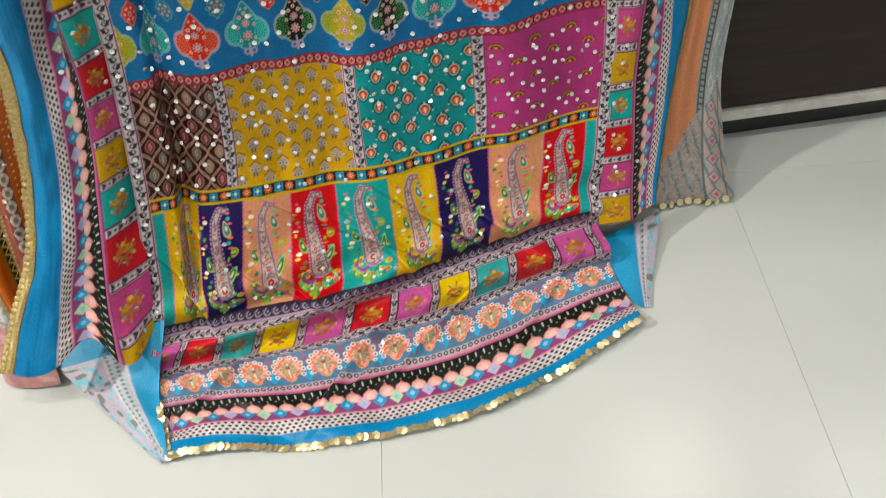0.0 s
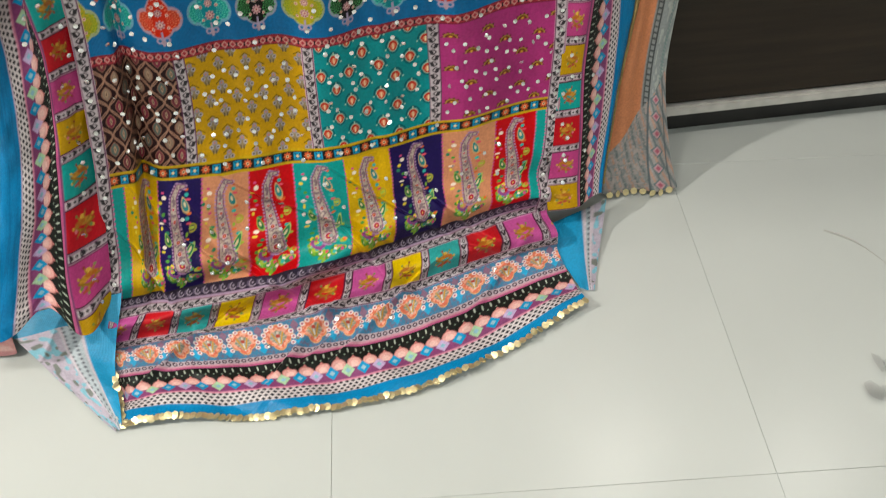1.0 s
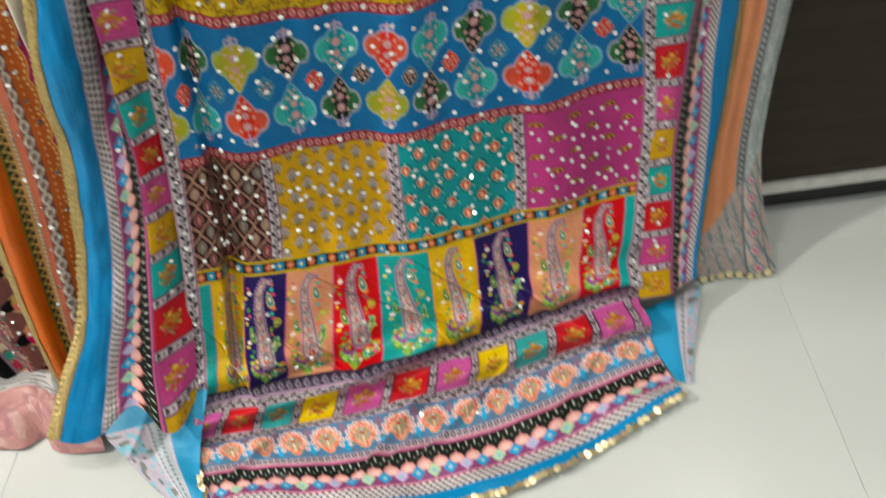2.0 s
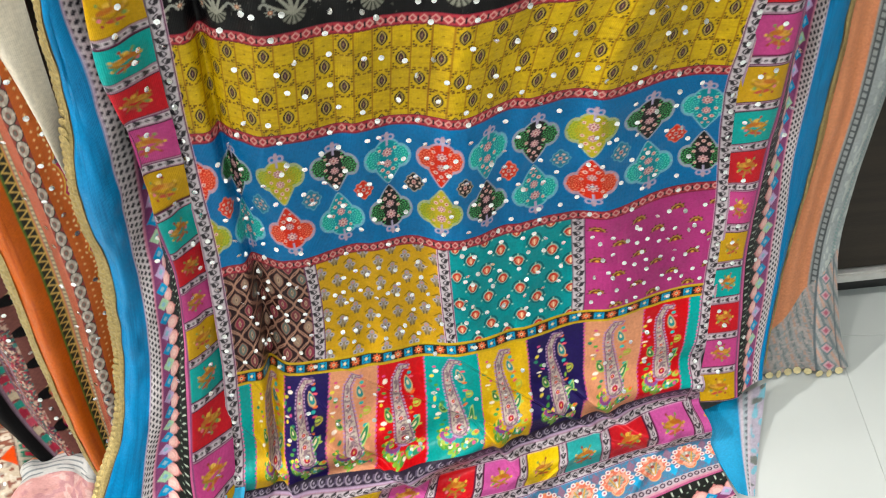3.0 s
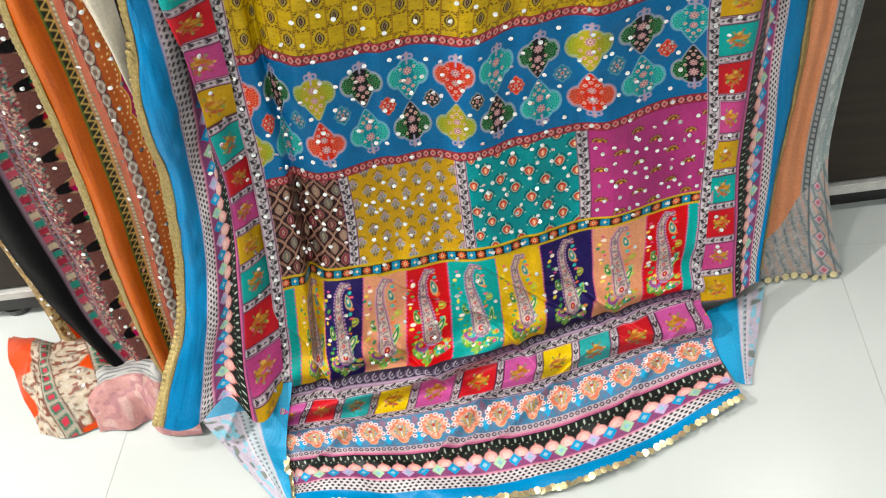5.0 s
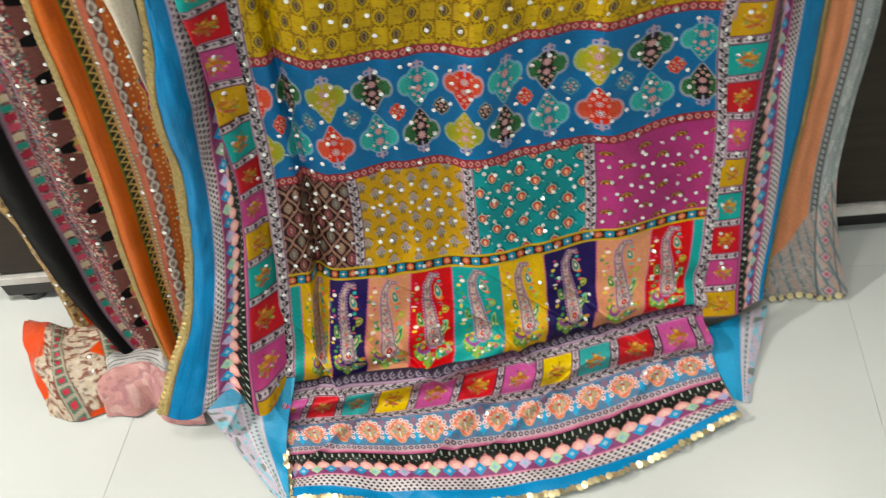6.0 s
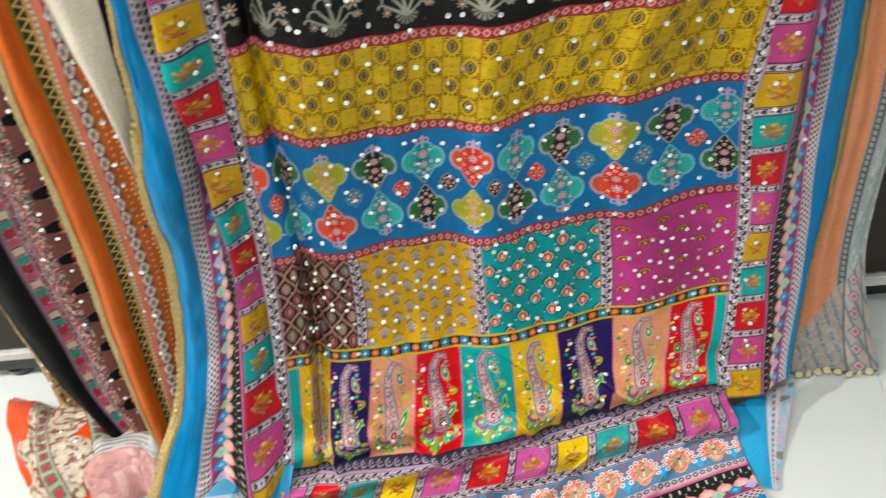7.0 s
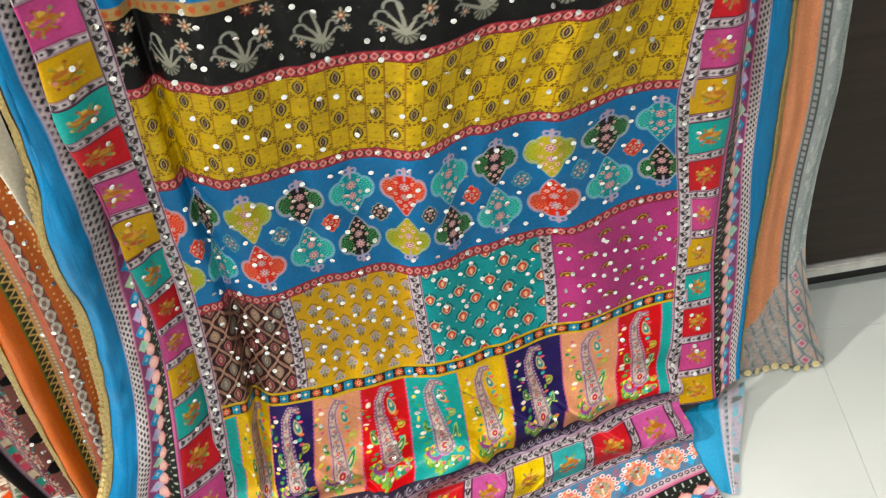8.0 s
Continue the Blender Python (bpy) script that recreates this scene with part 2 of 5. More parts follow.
def medallion(C, m, x, y, kinds):
    """Lobed medallion: curled side lobes, an ogee body down to a point, a curled finial above; kinds indexes the palettes per point."""
    ax = np.abs(x)
    t = np.clip((0.006 - y) / 0.041, 0, 1)
    half = 0.0190 * (1 - t) ** 0.85 * (1 + 0.75 * t * (1 - t))
    low = np.where((y <= 0.007) & (y > -0.0352), ax - half, 9.0)
    hump = np.hypot(x, (y - 0.008) * 0.85) - 0.0165
    lobe = np.hypot(ax - 0.0152, (y - 0.0040) * 0.80) - 0.0118
    body = np.minimum(low, hump)
    whole = np.minimum(body, lobe)
    rims = np.array([lin(c) for c in ("8f93a2", "9aa27c", "6f9fb4", "a88c9c")])
    fills = np.array([lin(c) for c in ("0d0d0d", "a8982c", "147f8a", "c0301f")])
    sides = np.array([lin(c) for c in ("14351f", "9ea030", "0f8f88", "b83a26")])
    veins = np.array([lin(c) for c in ("4fa05c", "6f8a2c", "5fc8b0", "e07a5c")])
    o = m & (whole < 0.0022)
    C[o] = rims[kinds][o]
    i = m & (whole < 0)
    C[i] = sides[kinds][i]
    b = m & (body < -0.0005)
    C[b] = fills[kinds][b]
    ring = m & (np.abs(lobe) < 0.0014) & (ax > 0.0135)
    C[ring] = rims[kinds][ring]
    # dotted arcs in the lobes and on the shoulders
    th, rr = np.arctan2(y - 0.0045, ax - 0.0160), np.hypot(ax - 0.0160, y - 0.0045)
    d = i & (np.cos(9 * th + 3 * np.floor(rr / 0.0024)) > 0.15) & (np.mod(rr, 0.0024) < 0.0014) & (ax > 0.0085)
    C[d] = veins[kinds][d]
    # blossoms down the middle
    for cy, r in ((0.0105, 0.0066), (-0.0055, 0.0055)):
        q, a = np.hypot(x, y - cy), np.arctan2(y - cy, x)
        put(C, m & (q < r * (0.88 + 0.12 * np.cos(8 * a))), "c49a9c")
        put(C, m & (q < r * 0.74) & (np.cos(8 * a) < 0.4), "8f5560")
        put(C, m & (q < r * 0.45), "d2b2a8")
        put(C, m & (q < r * 0.22), "9a4a50")
    for cx, cy, r in ((0.0065, -0.014, 0.0026), (0.0, -0.019, 0.0025), (0.0105, -0.002, 0.0022), (0.0034, -0.025, 0.0016), (0.0095, 0.0155, 0.0020)):
        q = np.hypot(ax - cx, y - cy)
        put(C, b & (q < r), "d8b0a4")
        put(C, b & (q < r * 0.45), "a03a3c")
    # finial and the beads at the tip
    q = np.hypot(ax - 0.0046, y - 0.0315)
    put(C, m & (np.abs(q - 0.0033) < 0.0012), "a294ac")
    put(C, m & (ax < 0.0014) & (y > 0.020) & (y < 0.0345), "a294ac")
    put(C, m & (ax < 0.0030 - 0.35 * np.abs(y - 0.0340)) & (y > 0.031) & (y < 0.039), "a8909c")
    put(C, m & (ax < 0.0009) & (y < -0.034) & (np.mod(y, 0.003) < 0.0016), "b8b0b0")


def capsule(x, y, pts):
    """Signed distance to a chain of tapering links (x, y, radius)."""
    d = np.full(x.shape, 9.0)
    for (x0, y0, r0), (x1, y1, r1) in zip(pts, pts[1:]):
        dx, dy = x1 - x0, y1 - y0
        t = np.clip(((x - x0) * dx + (y - y0) * dy) / (dx * dx + dy * dy), 0, 1)
        d = np.minimum(d, np.hypot(x - x0 - t * dx, y - y0 - t * dy) - r0 - (r1 - r0) * t)
    return d


MANGO = ((0.0045, 0.036, 0.0100), (0.0015, 0.058, 0.0082), (-0.003, 0.084, 0.0062), (-0.0075, 0.108, 0.0047), (-0.0075, 0.127, 0.0037), (-0.001, 0.141, 0.0030), (0.007, 0.141, 0.0022))


def paisley(C, m, x, y, k):
    """A slender mango motif with a hooked top, rising out of a bunch of flowers; y from 0 to 0.15."""
    rnd = random.Random(3)
    greens, brights = ("4f8f3a", "7fa83c", "2f7a58", "a8b84c"), ("d8c24a", "d8586a", "e8d8c8", "3fa8a0", "c8507c", "d86a3a")
    for n in range(46):
        a = rnd.uniform(0, 6.28)
        px, py = 0.002 + 0.026 * math.cos(a) * rnd.uniform(0.4, 1), 0.026 + 0.022 * math.sin(a) * rnd.uniform(0.4, 1)
        ca, sa = math.cos(a * 2.3), math.sin(a * 2.3)
        put(C, m & oval((x - px) * ca + (y - py) * sa, (y - py) * ca - (x - px) * sa, 0, 0, rnd.uniform(0.004, 0.0075), rnd.uniform(0.0022, 0.0036)), greens[n % 4])
        put(C, m & disc(x, y, px + 0.002, py + 0.001, rnd.uniform(0.0016, 0.0032)), brights[n % 6])
    for n in range(30):
        side = 1 if n % 2 else -1
        h = 0.045 + 0.095 * n / 30
        px = side * rnd.uniform(0.013, 0.024) - 0.10 * (h - 0.05)
        put(C, m & oval(x - px, y - h, 0, 0, rnd.uniform(0.0018, 0.0042), rnd.uniform(0.0014, 0.0028)), (greens + brights)[n % 10])
    # leaf curls beside the stem
    for cx, cy, rx, ry, tilt, c1, c2 in ((0.0165, 0.056, 0.0058, 0.013, -0.45, "a8c070", "2f7a50"), (-0.0165, 0.074, 0.0045, 0.010, 0.35, "8fa850", "2c6a3c"), (0.0085, 0.117, 0.0050, 0.0115, 0.25, "c8a878", "2f7f80")):
        u, w = (x - cx) + tilt * (y - cy), y - cy
        rx2 = rx * (1 - 0.45 * np.clip(w / ry, -1, 1))
        q = (u / rx2) ** 2 + (w / ry) ** 2
        put(C, m & (q < 1), c1)
        put(C, m & (q < 0.58), c2)
        put(C, m & (q < 0.10), "d8c8a0")
    sc = np.abs(np.hypot(x + 0.009, y - 0.030) - 0.0085)
    put(C, m & (sc < 0.0022) & (y < 0.034), "8a4a86")
    sc = np.abs(np.hypot(x - 0.019, y - 0.086) - 0.0050)
    put(C, m & (sc < 0.0011) & (x > 0.015), "a8a040")
    d = capsule(x, y, MANGO)
    kk, f = fold_cell(y + 0.3 * x, 0.0046)
    put(C, m & (d < 0.0030) & (d > 0.0004) & (np.abs(f) < 0.0014), "a888a8")
    put(C, m & (d < 0.0008), "7d4a6c")
    put(C, m & (d < -0.0006), "b4a498")
    put(C, m & (d < -0.0012) & (lattice_noise(x * 420, y * 420, 19) > 0.55), "7f6a70")
    for cx, cy, r in ((0.0045, 0.036, 0.0060), (0.0020, 0.0525, 0.0040), (-0.0003, 0.068, 0.0036), (-0.0030, 0.083, 0.0032), (-0.0056, 0.098, 0.0026), (-0.0078, 0.112, 0.0022)):
        q, a = np.hypot(x - cx, y - cy), np.arctan2(y - cy, x - cx)
        put(C, m & (q < r * (0.9 + 0.1 * np.cos(7 * a))), "d8b4b8")
        put(C, m & (q < r * 0.70), "a8243c")
        put(C, m & (q < r * 0.22), "e8c070")


def rows(y, lo, hi):
    """The rows of the sheet between two heights."""
    j = np.nonzero((y[:, 0] >= lo) & (y[:, 0] < hi))[0]
    return slice(j[0], j[-1] + 1) if len(j) else slice(0, 0)


PATCH = (0.018, 0.098, 0.113, 0.276, 0.293, 0.453, 0.468, 0.622)
PAISLEY = (-0.027, -0.010, 0.056, 0.118, 0.182, 0.245, 0.318, 0.390, 0.470, 0.545, 0.606, 0.622)
PAISLEY_DYE = ("23918c", "c9a21e", "20164c", "c98a68", "b81c22", "23918c", "c9a21e", "20164c", "c98a68", "b81c22", "23918c")
WIDE = 0.685
TUCK = 0.045   # cloth gathered into the fold beside the left scroll strip


def hem_print(C, x, y, m0):
    """The stack of border stripes that ends at the edge y = 0."""
    put(C, m0 & (y < 0.022), "1280b4")
    m = m0 & (y >= 0.022) & (y < 0.044)
    put(C, m, "cfc6c6")
    k, fx = fold_cell(x + np.floor(y / 0.0055) * 0.0045, 0.009)
    j, fy = fold_cell(y, 0.0055)
    put(C, m & (np.abs(fx) / 0.0034 + np.abs(fy) / 0.0026 < 1), "25232b")
    put(C, m0 & (np.abs(y - 0.0445) < 0.0015), "d08aa0")
    # purple ground with diamonds, coral scallops under black with pale drops
    m = m0 & (y >= 0.046) & (y < 0.101)
    put(C, m, "161815")
    put(C, m & (y < 0.062), "84466f")
    k, fx = fold_cell(x, 0.0115)
    put(C, m & (y > 0.083) & oval(fx, y, 0, 0.0905, 0.0011, 0.0042), "b8c0b0")
    put(C, m & (y > 0.078) & disc(np.abs(fx), y, 0.0055, 0.0835, 0.0010), "8fa08c")
    k, fx = fold_cell(x, 0.023, 0.0115)
    q = np.hypot(fx, y - 0.0665)
    tip = (q < 0.0112) | (np.abs(fx) < 0.0035 * np.clip((0.0815 - y) / 0.005, 0, 1))
    tip &= (y > 0.062)
    put(C, m & tip, "c07a76")
    put(C, m & tip & (q < 0.0098), "dba69e")
    put(C, m & tip & (q < 0.0055), "e6bcb4")
    k, fx = fold_cell(x, 0.023)
    dm = m & (np.abs(fx) / 0.0100 + np.abs(y - 0.0585) / 0.0105 < 1)
    pick(C, dm, k, ("1a8fc0", "a8c8a4", "1a8fc0", "c0a8cc"))
    put(C, m & (np.abs(fx) / 0.0042 + np.abs(y - 0.0585) / 0.0042 < 1), "8fb8c8")
    put(C, m0 & (y >= 0.097) & (y < 0.101), "b05a80")


def lower_print(C, x, y):
    """From the hem up to the rows of small squares."""
    hem_print(C, x, y, y < 0.101)
    m = (y >= 0.101) & (y < 0.114)
    put(C, m, "c4909c")
    put(C, m & (y > 0.1045), "b8aab0")
    k, fx = fold_cell(x, 0.009)
    q = np.hypot(fx, y - 0.1092)
    put(C, m & (q < 0.0036) & (q > 0.0017), "4a3644")
    # slate band with coral medallions
    m = (y >= 0.114) & (y < 0.166)
    put(C, m, "4a7fa0")
    put(C, m & (lattice_noise(x * 420, y * 420, 3) > 0.60), "6a6e88")
    k, fx = fold_cell(x, 0.0468, 0.0196)
    fy = y - 0.1395
    put(C, m & (np.abs(np.abs(fx) - 0.0234) + 0.6 * np.abs(fy + 0.012) < 0.0065), "3aa0cc")
    put(C, m & (np.abs(np.abs(fx) - 0.0234) + 0.6 * np.abs(fy - 0.016) < 0.0055), "8a6a80")
    r, th = np.hypot(fx, fy * 0.92), np.arctan2(fy, fx)
    lob = 0.0185 * (0.90 + 0.10 * np.abs(np.cos(4.5 * (th - 1.57)))) * np.where(fy < 0, 1 - 0.30 * np.abs(np.sin(2 * th)), 1)
    put(C, m & (r < lob * 1.10), "d8a878")
    put(C, m & (r < lob), "d4745c")
    put(C, m & (r < lob * 0.92) & (lattice_noise(x * 330, y * 330, 23) > 0.52), "e6a890")
    put(C, m & (r < lob * 0.60), "b4a494")
    put(C, m & (r < lob * 0.60) & (np.cos(11 * th) > 0.1), "7f8a7c")
    put(C, m & (np.abs(fx) < 0.0012) & (fy < 0.010) & (fy > -0.012), "d8d0c8")
    put(C, m & (np.abs(np.abs(fx) - 0.0040 - fy * 0.35) < 0.0010) & (np.abs(fy) < 0.009), "c8953c")
    put(C, m & (np.hypot(fx, fy - 0.004) < 0.0028), "b04a3c")
    for a in (0.0, 0.42, 0.84, 1.26, -0.45):
        q = np.hypot(np.abs(fx) - 0.0195 * math.sin(1.57 - a), fy - 0.0205 * math.sin(a))
        put(C, m & (q < 0.0034), "e8d8d4")
        put(C, m & (q < 0.0016), "a8506c")
    m = (y >= 0.166) & (y < 0.180)
    leaf_strip(C, m, x, y - 0.173, 0.007)
    # row of small squares
    m = (y >= 0.180) & (y < 0.226)
    k, fx = fold_cell(x, 0.060, 0.023)
    sq = m & (np.abs(fx) < 0.0238)
    pick(C, sq, k + 1, ("bc5894", "b8282e", "3a9a98", "d6b626", "bc5894", "b8282e", "bc5894", "d6b626", "3a9a98", "b8282e", "bc5894"))
    put(C, m & (np.abs(np.abs(fx) - 0.0242) < 0.001), "4a1c30")
    sprig(C, sq, fx, y - 0.203, 0.017, k)
    leaf_strip(C, m & (np.abs(fx) >= 0.0248), y, np.abs(fx) - 0.030, 0.0054)
    m = (y >= 0.226) & (y < 0.238)
    leaf_strip(C, m, x, y - 0.232, 0.006)
    m = (y >= 0.238) & (y < 0.256)
    put(C, m, "2c2434")
    k, fx = fold_cell(x, 0.013)
    q = np.hypot(fx, (y - 0.2475))
    put(C, m & (np.abs(q - 0.0046) < 0.0009) & (fx + y - 0.2475 < 0.002), "9a8e9c")
    put(C, m & (q < 0.0016), "8f8492")
    put(C, m & (np.abs(np.abs(fx) - 0.006) < 0.0008) & (np.abs(y - 0.2475) < 0.003), "5f5468")
    put(C, m & (y < 0.2405), "a890a8")


def paisley_print(C, x, y):
    m = y > 0
    k = np.clip(np.searchsorted(PAISLEY, x) - 1, 0, len(PAISLEY_DYE) - 1)
    pick(C, m, k, PAISLEY_DYE)
    e = np.array(PAISLEY)
    mid = (e[k] + e[k + 1]) / 2
    wide = (e[k + 1] - e[k]) > 0.02
    fx = np.where(k == 1, x - 0.030, x - mid)
    paisley(C, m & wide, fx, y - 0.256, k)
    near = np.min([np.abs(x - q) for q in PAISLEY], axis=0)
    put(C, m & (near < 0.0013) & (np.mod(np.floor(y / 0.003), 2) == 0), "c45a90")


def braid_print(C, x, y):
    """Band of red and blue flowers between yellow lines."""
    m = y > 0
    put(C, m, "1c1a18")
    put(C, m & (np.abs(np.abs(y - 0.4165) - 0.0088) < 0.0020), "b8982c")
    k, fx = fold_cell(x, 0.0145)
    fy = y - 0.4165
    t, r = np.arctan2(fy, fx), np.hypot(fx, fy)
    red = np.mod(k, 2) == 0
    put(C, m & red & (r < 0.0062 * (0.82 + 0.18 * np.cos(8 * t))), "c8603c")
    put(C, m & ~red & (np.maximum(np.abs(fx), np.abs(fy)) < 0.0056), "2a8ab0")
    put(C, m & ~red & (np.abs(np.abs(fx) - np.abs(fy)) < 0.0009) & (r < 0.006), "14303c")
    put(C, m & (r < 0.0020), "d8c8a0")
    put(C, m & red & (r < 0.0012), "4a1c14")


def patch_print(C, x, y):
    """The four patches and the strips between them."""
    m = y > 0
    k = np.searchsorted(PATCH, x) - 1
    # dark ogee lattice
    p = m & (k <= 0)
    put(C, p, "200a0e")
    px, py = 0.031, 0.040
    for par in (0, 1):
        i, fx = fold_cell(x + par * px / 2, px)
        jj, gy = fold_cell(y + par * py / 2, py)
        wide = 0.0155 * np.cos(math.pi * np.clip(gy / py, -0.5, 0.5)) ** 1.2
        eye = np.abs(fx) - wide
        put(C, p & (np.abs(eye + 0.0008) < 0.0011), "9a7462")
        inner = (np.abs(fx) / 0.0066 + (gy / 0.0105) ** 2)
        pick(C, p & (inner < 1), i * 2 + jj + par, ("6a3038", "58625c", "7a2c40", "8a7464"))
        put(C, p & (np.abs(inner - 0.92) < 0.10), "8a6050")
        put(C, p & (inner < 0.28), "a88c74")
        put(C, p & (inner < 0.08), "3a2024")
    # ochre with grey sprigs
    p = m & (k == 2)
    put(C, p, "b98f1c")
    for par in (0, 1):
        i, fx = fold_cell(x + par * 0.0195, 0.039)
        jj, gy = fold_cell(y + par * 0.0165, 0.0330)
        put(C, p & (np.abs(gy - 0.0120 + 0.75 * np.abs(fx)) < 0.0009) & (np.abs(fx) < 0.008), "6a5418")
        put(C, p & oval(fx, gy, 0, -0.001, 0.0052, 0.0075), "8a7a5c")
        put(C, p & (np.hypot(np.abs(fx) - 0.0044, gy - 0.0005) < 0.0030), "a09aa0")
        put(C, p & (np.hypot(np.abs(fx) - 0.0044, gy - 0.0005) < 0.0013), "5a4a44")
        put(C, p & disc(fx, gy, 0, 0.0062, 0.0034), "8f8894")
        put(C, p & disc(fx, gy, 0, 0.0062, 0.0015), "b87a6c")
        put(C, p & (np.abs(np.abs(fx) - 0.0022) < 0.0008) & (gy < -0.004) & (gy > -0.0095), "5a4a2c")
    # teal with red hearts
    p = m & (k == 4)
    put(C, p, "0f868a")
    for par in (0, 1):
        i, fx = fold_cell(x + par * 0.0215, 0.043)
        jj, gy = fold_cell(y + par * 0.0223, 0.0446)
        heart = np.hypot(fx, gy * np.where(gy > 0, 0.80, 1.05)) + 0.25 * np.abs(fx) * (gy < 0)
        put(C, p & (np.abs(heart - 0.0096) < 0.0012), "0b5a60")
        put(C, p & (heart < 0.0076), "a8b8a0")
        put(C, p & (heart < 0.0064), "b8382a")
        put(C, p & (heart < 0.0036), "d98a6a")
        put(C, p & (np.abs(fx) < 0.0009) & (np.abs(gy) < 0.004), "e8d0a8")
        put(C, p & (np.abs(fx) < 0.0008) & (gy > 0.008) & (gy < 0.0125), "a8c8b0")
        put(C, p & (np.hypot(np.abs(fx) - 0.0105, gy + 0.002) < 0.0012), "a8c8b0")
    # pink with small brown fans
    p = m & (k == 6)
    put(C, p, "a03870")
    for par in (0, 1):
        i, fx = fold_cell(x + par * 0.024, 0.048)
        jj, gy = fold_cell(y + par * 0.0255, 0.0510)
        r, t = np.hypot(fx * 0.92, gy + 0.004), np.arctan2(gy + 0.004, fx)
        fan_m = (r < 0.0100 * (0.86 + 0.14 * np.cos(10 * t))) & (gy > -0.004)
        put(C, p & fan_m, "5a2a1c")
        put(C, p & fan_m & (np.abs(r - 0.0066) < 0.0010), "9a7a34")
        put(C, p & fan_m & (r < 0.0038), "8a3a2c")
        put(C, p & disc(fx, gy, 0, -0.002, 0.0018), "c8983c")
    p = m & ((k == 1) | (k == 3) | (k == 5))
    e = np.array(PATCH)
    kk = np.clip(k, 0, 6)
    leaf_strip(C, p, y, x - (e[kk] + e[kk + 1]) / 2, 0.0085)


def blue_print(C, x, y):
    """Blue field with two rows of medallions and small lozenges between them."""
    m = y > 0
    put(C, m, "006496")
    i, fx = fold_cell(x, 0.064, 0.253 - 4 * 0.064)
    top = np.array([3, 0, 1, 0, 2, 3, 2, 0, 1, 0, 2, 3])
    low = np.array([1, 2, 3, 2, 0, 1, 0, 2, 3, 2, 0, 1])
    ii = np.clip(i + 1, 0, 11).astype(int)
    medallion(C, m & (y > 0.677), fx, y - 0.7145, top[ii])
    medallion(C, m & (y <= 0.677), fx, -(y - 0.6400), low[ii])
    i, fx = fold_cell(x, 0.064, 0.253 - 4.5 * 0.064)
    ii = np.clip(i + 1, 0, 11).astype(int)
    fy = y - 0.677
    small = np.array([0, 3, 2, 2, 3, 0, 0, 3, 2, 2, 3, 0])
    t, r = np.arctan2(fy, fx), np.hypot(fx, fy * 0.80)
    edge = 0.0125 * (0.80 + 0.12 * np.abs(np.cos(2 * t)) + 0.08 * np.cos(8 * t))
    o = m & (r < edge)
    C[o] = np.array([lin(c) for c in ("8a867c", "9c9a78", "5a8fa4", "d0705a")])[small[ii]][o]
    o = m & (r < edge * 0.86)
    C[o] = np.array([lin(c) for c in ("171414", "a79a2e", "2a6f88", "c0301f")])[small[ii]][o]
    put(C, o & (np.abs(r - edge * 0.58) < 0.0012) & (np.cos(6 * t) > 0), "c8a898")
    put(C, m & (r < 0.0032 * (0.8 + 0.2 * np.cos(6 * t))), "c89a90")
    put(C, m & (r < 0.0013), "7a3038")


def check_print(C, x, y):
    """Yellow check with a dark eye in every other cell."""
    m = y > 0
    put(C, m, "b99a14")
    i, fx = fold_cell(x, 0.0205)
    j, fy = fold_cell(y, 0.0258, 0.888 - 0.0258 * 5)
    put(C, m & (lattice_noise(x * 90, y * 700, 5) > 0.62), "ad8e10")
    put(C, m & (np.abs(np.abs(fx) - 0.01025) < 0.0008), "8a6212")
    put(C, m & (np.abs(np.abs(fy) - 0.0129) < 0.0008) & (np.mod(np.floor(x / 0.002), 3) > 0), "6a4a10")
    mot = m & (np.mod(i + j, 2) == 0)
    lens = np.abs(fx) / 0.0062 + (fy / 0.0090) ** 2
    put(C, mot & (lens < 1.0), "221719")
    put(C, mot & (lens < 0.66), "b39c50")
    put(C, mot & (lens < 0.46), "3a2428")
    put(C, mot & (lens < 0.10), "8a6a5a")
    for cx, cy in ((0.0078, 0.0100), (0.0080, 0.0066), (0.0052, 0.0108)):
        put(C, mot & (np.hypot(np.abs(fx) - cx, np.abs(fy) - cy) < 0.0012), "4a3218")
    put(C, m & (np.mod(i + j, 2) == 1) & (np.abs(fx) < 0.0012) & (np.abs(fy) < 0.0007), "7a6010")


